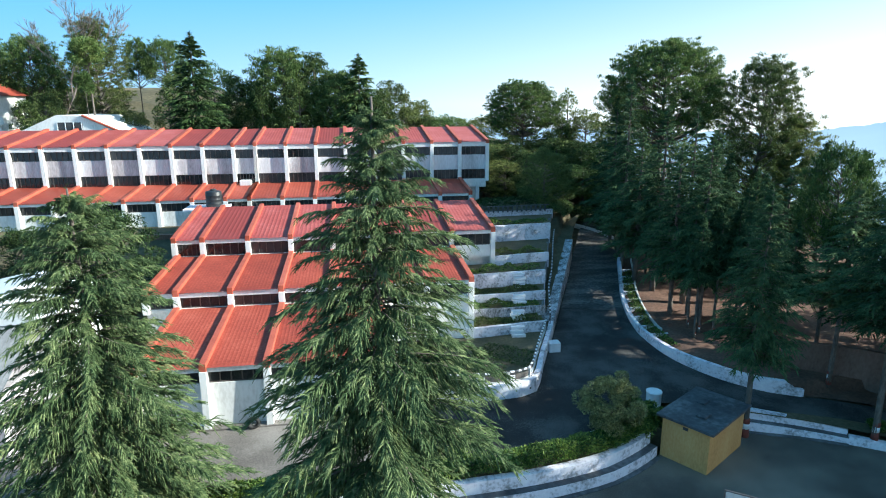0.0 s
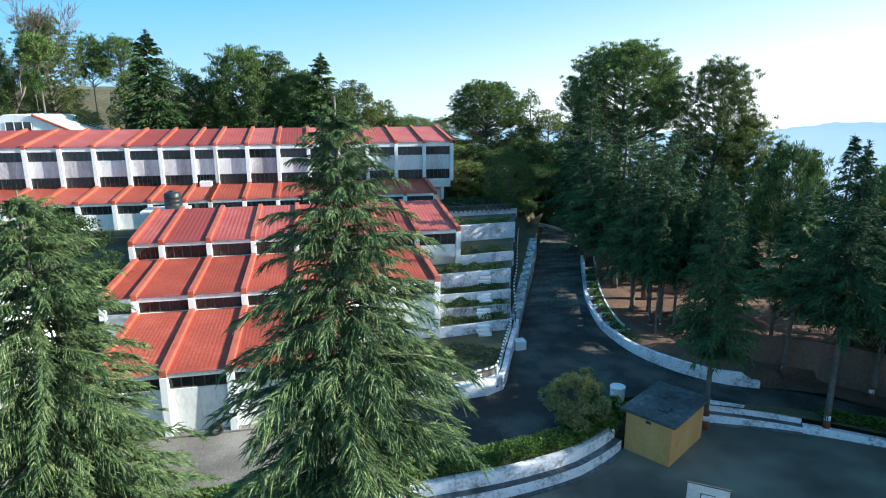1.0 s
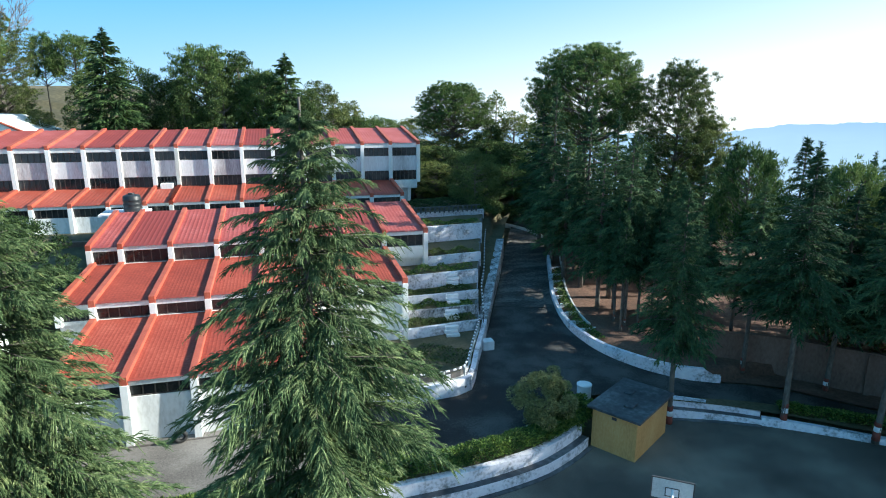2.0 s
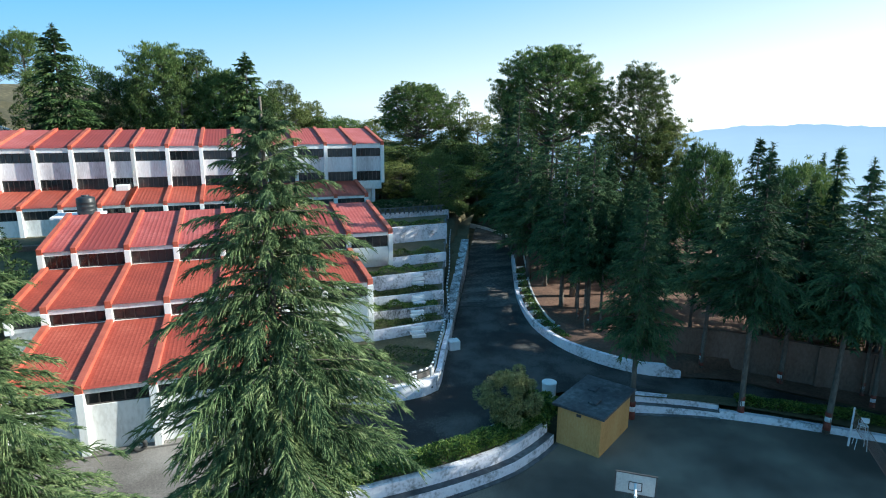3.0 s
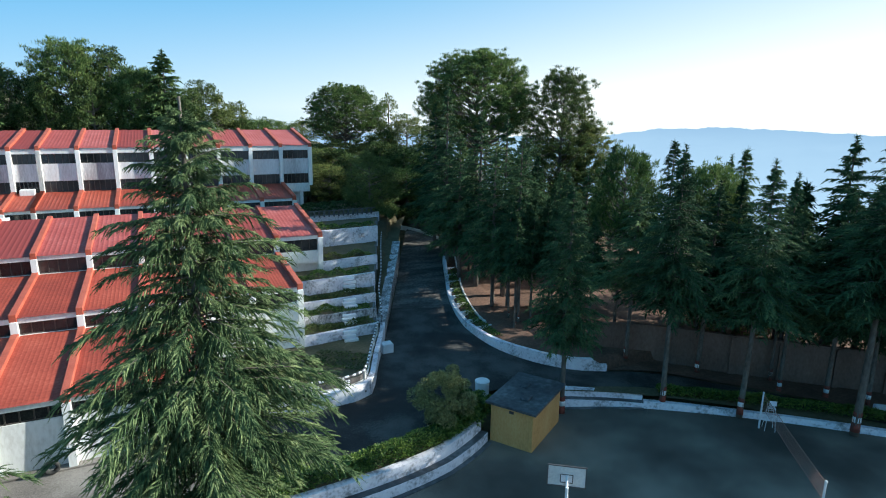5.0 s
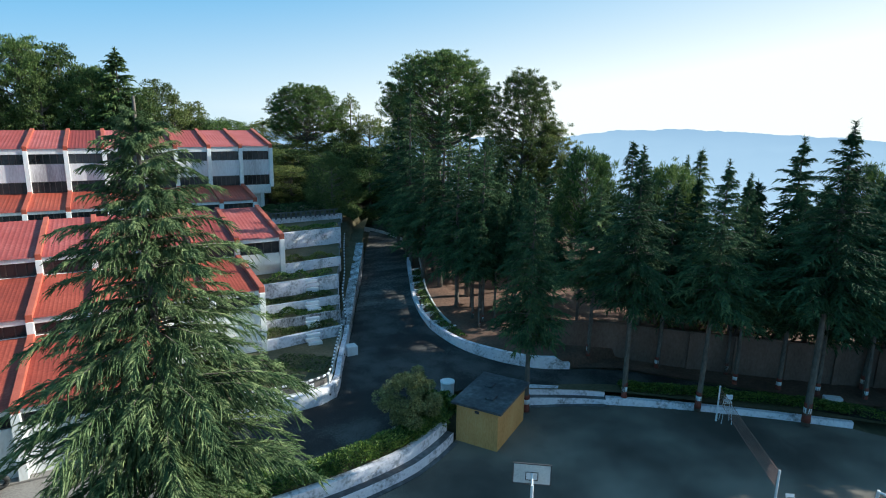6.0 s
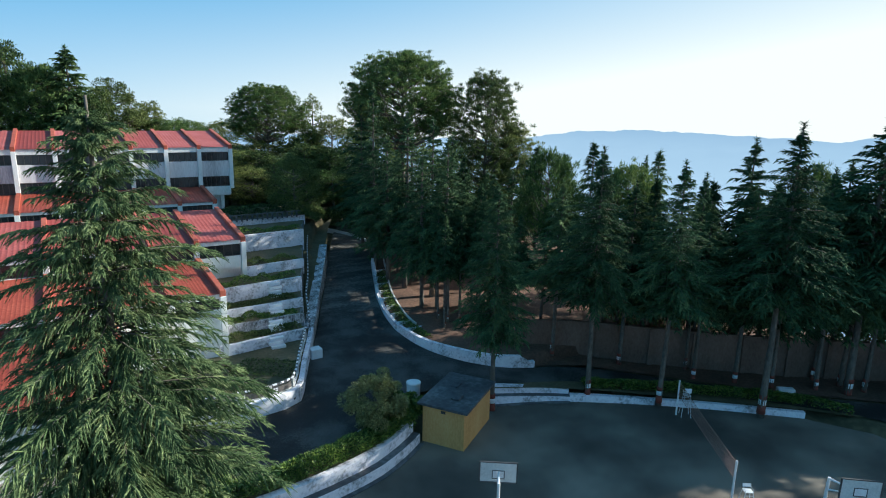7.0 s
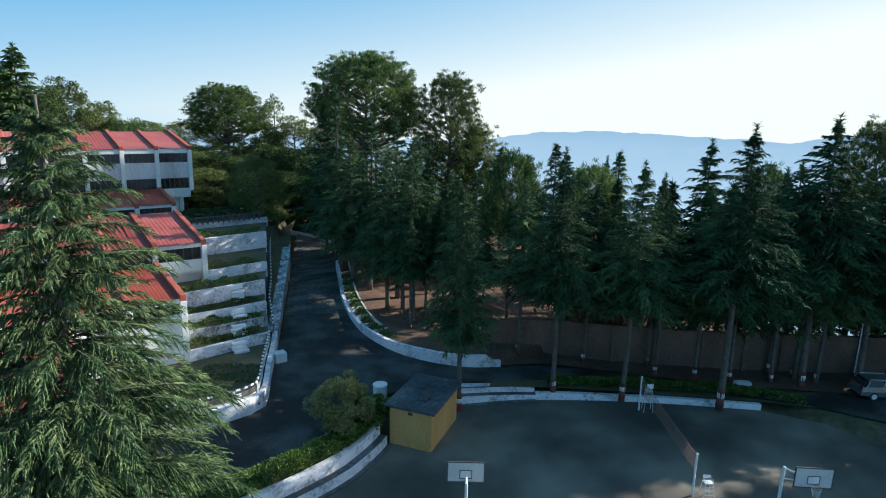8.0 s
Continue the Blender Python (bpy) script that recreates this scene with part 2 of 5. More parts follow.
def tube(bm, pts, radii, sides=8, cap=True):
    """A tapering tube through points."""
    pts = [Vector(p) for p in pts]
    rings = []
    for i, p in enumerate(pts):
        d = (pts[min(i + 1, len(pts) - 1)] - pts[max(i - 1, 0)]).normalized()
        side = d.cross(Vector((0, 0, 1)) if abs(d.z) < 0.9 else Vector((1, 0, 0))).normalized()
        up = side.cross(d)
        rings.append([bm.verts.new(p + float(radii[i]) * (math.cos(k * math.tau / sides) * side + math.sin(k * math.tau / sides) * up)) for k in range(sides)])
    for a, b in zip(rings, rings[1:]):
        for k in range(sides):
            bm.faces.new((a[k], a[(k + 1) % sides], b[(k + 1) % sides], b[k]))
    if cap:
        bm.faces.new(rings[0][::-1])
        bm.faces.new(rings[-1])
    return bm


def quads(name, verts, faces, mat, parent=None, label="", smooth=False):
    """One mesh out of arrays of corners and faces."""
    me = bpy.data.meshes.new(name)
    verts, faces = np.asarray(verts, dtype=np.float32), np.asarray(faces, dtype=np.int32)
    me.vertices.add(len(verts))
    me.vertices.foreach_set("co", verts.ravel())
    me.loops.add(faces.size)
    me.loops.foreach_set("vertex_index", faces.ravel())
    me.polygons.add(len(faces))
    me.polygons.foreach_set("loop_start", np.arange(0, faces.size, faces.shape[1], dtype=np.int32))
    if smooth:
        me.polygons.foreach_set("use_smooth", np.ones(len(faces), dtype=bool))
    me.update(calc_edges=True)
    me.validate()
    me.materials.append(mat)
    return put(name, me, parent, label=label) if name else me


def sheet(name, outline, height, step, mat, label, category="ground", skirt=0.3):
    """A paved surface inside an outline, draped over the height function."""
    bm = bmesh.new()
    vs = [bm.verts.new((x, y, 0)) for x, y in outline]
    for tri in geometry.tessellate_polygon([[Vector((x, y, 0)) for x, y in outline]]):
        bm.faces.new([vs[i] for i in tri])
    for axis in (0, 1):
        lo, hi = min(p[axis] for p in outline), max(p[axis] for p in outline)
        c = math.floor(lo / step) * step + step
        while c < hi:
            no = (1, 0, 0) if axis == 0 else (0, 1, 0)
            bmesh.ops.bisect_plane(bm, geom=bm.verts[:] + bm.edges[:] + bm.faces[:], plane_co=(c, c, 0), plane_no=no)
            c += step
    bmesh.ops.recalc_face_normals(bm, faces=bm.faces[:])
    if sum(f.normal.z for f in bm.faces) < 0:
        bmesh.ops.reverse_faces(bm, faces=bm.faces[:])
    for v in bm.verts:
        v.co.z = height(v.co.x, v.co.y)
    return tagged(part(name, bm, mat, smooth=True), label, category, kind="structure")


def bend(points, step=0.5):
    """A smooth line through points in plan."""
    pts = [Vector(p) for p in points]
    out = []
    for i in range(len(pts) - 1):
        p0, p1, p2, p3 = pts[max(i - 1, 0)], pts[i], pts[i + 1], pts[min(i + 2, len(pts) - 1)]
        n = max(1, int((p2 - p1).length / step))
        for k in range(n):
            t = k / n
            out.append(0.5 * (2 * p1 + (p2 - p0) * t + (2 * p0 - 5 * p1 + 4 * p2 - p3) * t * t + (3 * p1 - p0 - 3 * p2 + p3) * t ** 3))
    return out + [pts[-1]]


def run_wall(bm, line, low, high, inner, outer):
    """A wall along a line in plan: from inner to outer sideways (positive: to the right of its way), low and high give z at a place."""
    rows = []
    for i, p in enumerate(line):
        d = (line[min(i + 1, len(line) - 1)] - line[max(i - 1, 0)]).normalized()
        side = Vector((d.y, -d.x))
        a, b = p.to_2d() + inner * side, p.to_2d() + outer * side
        z0, z1 = low(p.x, p.y), high(p.x, p.y)
        rows.append([bm.verts.new((*q, z)) for q, z in ((a, z0), (b, z0), (b, z1), (a, z1))])
    for r, s in zip(rows, rows[1:]):
        for k in range(4):
            bm.faces.new((r[k], r[(k + 1) % 4], s[(k + 1) % 4], s[k]))
    bm.faces.new(rows[0][::-1])
    bm.faces.new(rows[-1])
    return bm


# ---- levels of the ground ----
COURT_LINE = ((-60, 24.5), (-20, 24.8), (0, 25.3), (4.4, 25.6), (9.1, 25.95), (12.6, 26.6), (14.5, 27.3), (17.1, 28.8), (20.6, 31.6), (24.15, 30.4), (29.07, 28.1), (35.4, 23.5), (41.4, 18.1))
ROAD_LEFT = ((12.5, 36.6), (13.8, 39.6), (15.3, 42.8), (17.7, 47.7), (21.0, 54.6), (24.0, 61.2), (26.6, 66.5), (29.2, 71.5), (34.0, 78.0))
ROAD_RIGHT = ((29.3, 32.6), (27.0, 33.7), (24.7, 36.4), (23.5, 39.9), (23.6, 45.2), (24.9, 50.5), (26.9, 55.5), (29.2, 61.0), (31.4, 67.0), (34.0, 72.0), (38.0, 77.0))


def ramp_(v, a, b):
    return min(1.0, max(0.0, (v - a) / (b - a)))


def along(line, y):
    """x of a line in plan at y."""
    for (x0, y0), (x1, y1) in zip(line, line[1:]):
        if min(y0, y1) <= y <= max(y0, y1) and y0 != y1:
            return x0 + (x1 - x0) * (y - y0) / (y1 - y0)
    return line[0][0] if abs(y - line[0][1]) < abs(y - line[-1][1]) else line[-1][0]


def court_edge(x):
    """y of the court's far edge at x."""
    for (x0, y0), (x1, y1) in zip(COURT_LINE, COURT_LINE[1:]):
        if x0 <= x <= x1:
            return y0 + (y1 - y0) * (x - x0) / (x1 - x0)
    return 24.5 if x < 0 else 18.1 - 1.0 * (x - 41.4)


def road_z(x, y):
    z = 1.2 - 0.75 * ramp_(x, 22, 37) * ramp_(y, 42, 35)
    if y > 44:
        z += 0.108 * (min(y, 56) - 44) + 0.15 * max(0.0, min(y, 74) - 56)
    return z


def ground_z(x, y):
    """The level of the open ground."""
    r = math.hypot(x, y)
    ce = court_edge(x)
    if y < ce and x < 43:
        z = 0.0
    elif y < ce + 14 and x > 41:
        z = 0.45 - 0.45 * ramp_(y, 12, 4) * ramp_(60 - x, 0, 10)
    else:
        z = road_z(x, y)
    xl, xr = along(ROAD_LEFT, y), along(ROAD_RIGHT, y)
    if y > 34 and x < (xl if y > 36.6 else 12.5):
        # building side: a stepped hillside
        z = 1.2 + 3.2 * ramp_(y, 44, 53) + 3.0 * ramp_(y, 54, 63)
        if y > 86:
            z = min(z + (y - 86) * (0.16 + 0.16 * ramp_(-x, 0, 40)) * ramp_(260 - y, 0, 80), 12.5 + 11.0 * ramp_(-x, 8, 32) + 0.006 * (y - 86))
    elif y > 33 and x > xr:
        z = road_z(x, y) + 0.55 * ramp_(x, xr, xr + 1.2) + 0.02 * min(x - xr, 25)
    if y > 76 and x > xl:
        z = min(4.9 + 2.0 * ramp_(y, 76, 84) + (y - 80) * 0.1 * ramp_(60 - x, 0, 40), 9.5)
    # the hill falls away to the valley on the far right and beyond
    away = max(0.0, x - (58 - 0.2 * max(0.0, y - 40)))
    z -= min(330.0, 0.28 * min(away, 6.0) + 0.75 * max(0.0, away - 6.0))
    if r > 220:
        z -= min(260.0, (r - 220) * 0.6)
    if y < -30:
        z -= 0.15 * (-30 - y) if y > -800 else 115
    return max(z, -330.0)

# ---- ground, paved surfaces, walls ----


def axis_(lo, hi, near0, near1):
    far = [near0 - 2 * 1.35 ** k for k in range(1, 40)]
    a = [v for v in far if v > lo][::-1] + list(np.arange(near0, near1 + 0.01, 1.0))
    b = [near1 + 2 * 1.35 ** k for k in range(1, 40)]
    return [lo] + a + [v for v in b if v < hi] + [hi]


gx, gy = axis_(-4600, 4600, -60, 75), axis_(-4600, 4600, -12, 125)
Z = np.array([[ground_z(x, y) for x in gx] for y in gy])
Z += np.array([[0.25 * noise.noise((x * 0.08, y * 0.08, 3)) * (1 if y > 86 or x > 62 else 0) for x in gx] for y in gy])
low = Z.copy()
for dy in (-1, 0, 1):
    for dx in (-1, 0, 1):
        low = np.minimum(low, np.roll(np.roll(Z, dy, 0), dx, 1))
X, Y = np.meshgrid(gx, gy)
gverts = np.stack([X, Y, low - 0.12], -1).reshape(-1, 3)
nx_, ny_ = len(gx), len(gy)
idx = np.arange(nx_ * ny_).reshape(ny_, nx_)
gfaces = np.stack([idx[:-1, :-1], idx[:-1, 1:], idx[1:, 1:], idx[1:, :-1]], -1).reshape(-1, 4)
tagged(quads("ground", gverts, gfaces, M_SOIL, smooth=True), "dry brown hillside ground with sparse grass", "ground", kind="structure")

# far ridges all round, the haze over them painted into a glowing colour
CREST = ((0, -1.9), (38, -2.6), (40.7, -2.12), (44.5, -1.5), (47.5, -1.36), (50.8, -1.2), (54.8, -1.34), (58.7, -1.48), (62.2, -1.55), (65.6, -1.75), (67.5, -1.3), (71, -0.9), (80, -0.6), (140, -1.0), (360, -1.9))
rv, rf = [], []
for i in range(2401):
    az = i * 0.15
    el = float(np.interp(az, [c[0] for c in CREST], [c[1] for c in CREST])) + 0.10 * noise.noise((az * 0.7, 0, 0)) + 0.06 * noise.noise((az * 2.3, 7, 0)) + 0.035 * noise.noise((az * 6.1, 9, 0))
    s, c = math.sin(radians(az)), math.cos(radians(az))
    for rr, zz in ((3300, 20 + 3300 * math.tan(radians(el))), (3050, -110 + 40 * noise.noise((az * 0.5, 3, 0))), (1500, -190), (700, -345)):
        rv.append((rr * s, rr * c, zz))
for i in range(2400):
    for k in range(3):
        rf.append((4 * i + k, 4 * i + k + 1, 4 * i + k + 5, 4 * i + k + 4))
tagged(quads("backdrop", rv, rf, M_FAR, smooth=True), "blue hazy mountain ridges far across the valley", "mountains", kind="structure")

court_far = bend([(x, y) for x, y in COURT_LINE], 1.0)
sheet("court", [(-60, -40), (75, -40), (75, -12), (47.5, 8.5), (44.5, 12.5), (41.6, 17.6)] + [(p.x, p.y - 0.02) for p in court_far[::-1]], lambda x, y: 0.012 * noise.noise((x * 0.2, y * 0.2, 0)), 3.0, M_COURT, "grey packed earth sports court, worn and patchy")

BED_FAR = [(p.x, p.y) for p in bend([(-60, 28.0), (-20, 28.1), (2, 28.2), (6.5, 28.5), (9.6, 28.8), (12.9, 29.6), (16.6, 31.2), (18.4, 32.6)], 1.0)]
STRIP_FAR = [(p.x, p.y) for p in bend([(21.0, 32.6), (24.4, 31.3), (30.6, 29.1), (37.2, 24.0), (44.2, 15.9)], 1.0)]
FAR_SIDE = [(p.x, p.y) for p in bend([(29.6, 32.5), (33.0, 31.0), (37.5, 26.6), (41.2, 22.3), (46.2, 17.2), (56, 9.0), (75, -5)], 1.5)]
road_l = [(p.x, p.y) for p in bend([(9.0, 34.7), (10.7, 34.9), (11.9, 35.5)] + [tuple(p) for p in ROAD_LEFT], 1.0)]
road_r = [(p.x, p.y) for p in bend(ROAD_RIGHT, 1.0)]
outline = [(4.0, 28.35)] + [p for p in BED_FAR if p[0] > 4.3] + STRIP_FAR + [(47.6, 8.7), (75, -11.8)] + FAR_SIDE[::-1] + road_r + road_l[::-1] + [(4.0, 34.6)]
sheet("road", outline, lambda x, y: road_z(x, y) + 0.015 * noise.noise((x * 0.3, y * 0.3, 5)), 1.5, M_ASPHALT, "dark asphalt drive with worn patches, climbing between walls", "road")
sheet("yard", [p for p in BED_FAR if p[0] < 4.0] + [(4.0, 28.35), (4.0, 34.6), (-60, 34.6)], lambda x, y: 1.2 + 0.01 * noise.noise((x * 0.3, y * 0.3, 5)), 3.0, M_YARD, "worn grey concrete yard before the building", "pavement")
forest_edge = [(x + 0.25, y) for x, y in road_r]
sheet("forest_floor", forest_edge + [(46, 84), (66, 56), (88, 20), (92, -8)] + [(x + 0.15, y + 0.15) for x, y in FAR_SIDE[::-1] if x < 74], lambda x, y: ground_z(x, y) + 0.05 + 0.12 * noise.noise((x * 0.25, y * 0.25, 9)), 1.5, M_NEEDLE_SOIL, "reddish brown forest floor covered with dry needles", "ground")

old = [p for p in road_r if 48.3 < p[1] < 76] + [p for p in road_l[::-1] if 48.9 < p[1] < 76]
sheet("upper_drive", old, lambda x, y: road_z(x, y) + 0.04 + 0.015 * noise.noise((x * 0.3, y * 0.3, 5)), 1.5, M_OLDROAD, "old worn surface of the climbing drive", "road")
# kerb where the drive turns off at its top
tagged(part("drive_kerb", run_wall(bmesh.new(), bend([(31.2, 66.5), (30.2, 69.0), (28.2, 71.4), (25.5, 72.6)], 0.6), lambda x, y: road_z(x, y) - 0.2, lambda x, y: road_z(x, y) + 0.32, -0.15, 0.15), M_RAIL), "pale kerb at the top bend of the drive", "kerb", kind="structure")

# stepped white wall round the court, in two tiers
near = [p for p in court_far if p.x < 17.2]
beyond = [p for p in court_far if 23.4 <= p.x <= 29.2]
tail = [p for p in court_far if p.x >= 29.0]
for k, (line, h1, h2) in enumerate(((near, 0.62, 1.32), (beyond, 0.62, 1.22))):
    fade = (lambda x: 1.0) if k == 0 else (lambda x: 1.0 - 0.42 * ramp_(x, 24, 29))
    bm = bmesh.new()
    run_wall(bm, line, lambda x, y: -0.2, lambda x, y: h1 * fade(x), -0.02, -0.5)
    run_wall(bm, line, lambda x, y: -0.2, lambda x, y: h2 * fade(x), -0.504, -0.95)
    tagged(part("court_wall", bm, M_LIME), "whitewashed stepped retaining wall beside the court", "wall", kind="structure")
    bm = bmesh.new()
    run_wall(bm, line, lambda x, y: h1 * fade(x) - 0.02, lambda x, y: h1 * fade(x) + 0.012, -0.06, -0.5)
    tagged(part("wall_ledge", bm, M_SLAB), "grey concrete ledge on the stepped wall", "ledge", kind="structure")
    bm = bmesh.new()
    run_wall(bm, line, lambda x, y: -0.1, lambda x, y: 0.05, 0.0, 0.28)
    tagged(part("court_drain", bm, M_SLAB), "dark concrete drain along the wall's foot", "drain", kind="structure")
tagged(part("low_wall", run_wall(bmesh.new(), tail, lambda x, y: -0.2, lambda x, y: 0.52 - 0.12 * ramp_(x, 29, 34), -0.05, -0.4), M_LIME), "low whitewashed kerb wall along the court", "wall", kind="structure")
# soil of the beds behind those walls
bed = [(p.x, p.y + 0.7) for p in court_far if p.x < 17.4] + BED_FAR[::-1]
sheet("planting_bed", bed, lambda x, y: 1.22, 3.0, M_TERRACE, "dark planting bed behind the court wall", "ground")
strip = [(p.x + 0.15, p.y + 0.3) for p in court_far if p.x >= 23.8] + [(44.0, 15.7)] + [p for p in STRIP_FAR[::-1] if p[0] > 24]
sheet("planting_strip", strip, lambda x, y: max(0.5, road_z(x, y) + 0.02), 2.0, M_TERRACE, "dark planting strip between road and court", "ground")

# kerb of small alternating black and white stones at the bed's far edge
edge_line = bend([(4.0, 28.3), (6.5, 28.5), (9.6, 28.8), (12.9, 29.6), (16.4, 31.1)], 0.42)
stone_w = mesh_of("kerb_stone", boxmesh(-0.19, 0.19, -0.09, 0.09, -0.1, 0.17, 0.02), M_WHITEBAND)
stone_d = mesh_of("kerb_stone", boxmesh(-0.19, 0.19, -0.09, 0.09, -0.1, 0.17, 0.02), M_DARKMETAL)
kerb = thing("kerb", (0, 0, 0), "black and white painted kerb stones beside the drive", "kerb", kind="structure")
for i, (p, q) in enumerate(zip(edge_line, edge_line[1:])):
    put("kerb_stone", stone_w if i % 2 else stone_d, kerb, ((p.x + q.x) / 2, (p.y + q.y) / 2, 1.2), (0, 0, math.atan2(q.y - p.y, q.x - p.x)))

# white curved wall on the forest side of the drive, with planter steps behind
kline = bend([(29.5, 32.5), (27.0, 33.7), (24.7, 36.4), (23.5, 39.9), (23.6, 45.2), (24.9, 50.5), (26.9, 55.5), (28.3, 59.0)], 0.6)
ktop = lambda x, y: road_z(x, y) + (0.5 if x > 28.5 else 0.95 if x > 27.0 else 0.9 - 0.45 * ramp_(y, 36, 48))
tagged(part("drive_wall", run_wall(bmesh.new(), kline, lambda x, y: road_z(x, y) - 0.4, ktop, 0.0, 0.32), M_LIME), "curved whitewashed wall stepping down along the drive", "wall", kind="structure")
inner = [Vector((p.x + 1.5, p.y)) for p in kline if p.y > 43]
tagged(part("planter_wall", run_wall(bmesh.new(), inner, lambda x, y: road_z(x, y) - 0.3, lambda x, y: road_z(x, y) + 0.75, 0.0, 0.14), M_RAIL), "thin pale planter edge along the forest", "wall", kind="structure")
cross = boxmesh(-0.7, 0.7, -0.1, 0.1, -0.5, 0.12, 0.02)
cross_me = mesh_of("planter_step", cross, M_LIME)
for i in range(9):
    y = 42.5 + i * 1.75
    x = along(ROAD_RIGHT, y)
    st = put("planter_step", cross_me, None, (x + 0.95, y, road_z(x, y) + 0.5))
    tagged(st, "whitewashed cross wall of a planter beside the drive", "planter", "planter steps")

# brown boundary wall before the forest
bwl = bend([(30.6, 35.6), (34.5, 33.2), (38.6, 29.0), (45.0, 23.0), (52.2, 17.4), (62, 10), (80, -4)], 1.5)
tagged(part("boundary_wall", run_wall(bmesh.new(), bwl, lambda x, y: ground_z(x, y) - 0.4, lambda x, y: 0.9 + 2.55, 0.0, -0.25), M_BWALL), "long brown boundary wall streaked with damp", "wall", kind="structure")
tagged(part("wall_coping", run_wall(bmesh.new(), bwl, lambda x, y: 3.45, lambda x, y: 3.54, 0.06, -0.31), M_BWALL), "brown coping on the boundary wall", "coping", kind="structure")
pier_me = mesh_of("wall_pier", boxmesh(-0.17, 0.17, -0.09, 0.09, -0.6, 2.6), M_BWALL)
wall_piers = thing("wall_pier_row", (0, 0, 0), "shallow brown piers of the boundary wall", "wall", kind="structure")
for p, q in list(zip(bwl, bwl[1:]))[::2]:
    a = math.atan2(q.y - p.y, q.x - p.x)
    put("wall_pier", pier_me, wall_piers, (p.x - 0.08 * -math.sin(a), p.y - 0.08 * math.cos(a), 0.85), (0, 0, a))

# ---- terraces beside the building ----
side_pts = ((12.5, 36.6, 2.2), (13.8, 39.6, 2.2), (15.3, 42.8, 2.25), (17.6, 47.7, 2.85), (19.8, 52.4, 3.7), (22.2, 57.3, 4.9), (24.0, 61.2, 5.5), (26.5, 66.5, 6.3), (28.6, 70.5, 6.7))
side_top = lambda x, y: float(np.interp(y, [p[1] for p in side_pts], [p[2] for p in side_pts]))
side_line = bend([(4.5, 35.2), (7.0, 34.9), (9.0, 34.75), (10.7, 34.95), (11.9, 35.6)] + [(p[0], p[1]) for p in side_pts], 0.6)
tagged(part("terrace_side_wall", run_wall(bmesh.new(), [p for p in side_line if p.y < 45], lambda x, y: road_z(x, y) - 0.4, lambda x, y: side_top(x, y) if y > 36.6 else 2.2, 0.0, -0.35), M_LIME), "whitewashed stone retaining wall climbing beside the drive", "wall", kind="structure")
tagged(part("climbing_wall", run_wall(bmesh.new(), [p for p in side_line if 44.7 < p.y < 61.5], lambda x, y: road_z(x, y) - 0.4, lambda x, y: side_top(x, y) + 0.12 * noise.noise((x * 0.8, y * 0.8, 2)), 0.02, -0.8), M_RUBBLE), "broad whitewashed rubble wall climbing beside the drive", "wall", kind="structure")
lower = [(p.x - 0.3, p.y + 0.05) for p in side_line if p.y < 43.8] + [(15.0, 44.3), (8.6, 44.3), (4.6, 44.3)]
sheet("terrace_lawn", lower, lambda x, y: 2.02 + 0.08 * noise.noise((x, y, 0)), 1.5, M_TERRACE, "dry grassy lowest terrace", "terrace")
# each wall: right end, left end, top
STEPS = ((15.35, 44.0, 8.6, 43.3, 2.8), (15.85, 45.7, 8.9, 45.6, 3.5), (16.45, 47.6, 9.3, 47.1, 4.2), (17.2, 50.0, 9.4, 49.2, 5.4), (18.55, 53.2, 12.9, 52.4, 6.2), (20.7, 59.2, 13.2, 58.4, 7.8), (22.8, 64.6, 13.6, 64.0, 8.3))
for k, (x1, y1, x0, y0, z) in enumerate(STEPS):
    below = 2.0 if k == 0 else STEPS[k - 1][4]
    nxt = STEPS[k + 1] if k + 1 < len(STEPS) else (25.2, 72.0, 13.6, 72.0, 0)
    bm = bmesh.new()
    wl = [Vector((x1 + (x0 - x1) * t, y1 + (y0 - y1) * t + 0.05 * math.sin(7 * t + k))) for t in (0, 0.2, 0.4, 0.6, 0.8, 1.0)]
    run_wall(bm, wl, lambda x, y_: below - 0.6, lambda x, y_: z + 0.05 + 0.035 * noise.noise((x * 1.3, y_, k)), 0.0, 0.3)
    tagged(part("terrace_wall", bm, M_LIME if k != 1 else M_RUBBLE), "weathered whitewashed terrace retaining wall", "wall", kind="structure")
    end = run_wall(bmesh.new(), [Vector((x1, y1 + 0.3)), Vector((nxt[0], nxt[1] + 0.3))], lambda x, y_: below - 1.4, lambda x, y_: z - 0.04, 0.0, -0.25)
    tagged(part("terrace_end_wall", end, M_SLAB), "grey stone end wall of a terrace", "wall", kind="structure")
    soil = [(x1 - 0.1, y1 + 0.25), (nxt[0] - 0.1, nxt[1] + 0.4), (x0, nxt[3] + 0.6), (x0, y0 + 0.25)]
    sheet("terrace_bed", soil, lambda x, y_: z - 0.02 + 0.07 * noise.noise((x, y_, k)), 1.2, M_TERRACE, "planted terrace bed of soil and weeds", "terrace")
gap = [Vector((w[0], w[1])) for w in STEPS]
gap_poly = [(p.x + 0.1, p.y) for p in gap] + [(side_p[0] - 0.2, side_p[1]) for side_p in side_pts[::-1] if side_p[1] > 42]
sheet("side_bed", gap_poly, lambda x, y: side_top(x, y) - 0.1, 1.2, M_TERRACE, "narrow bed along the climbing wall", "terrace")
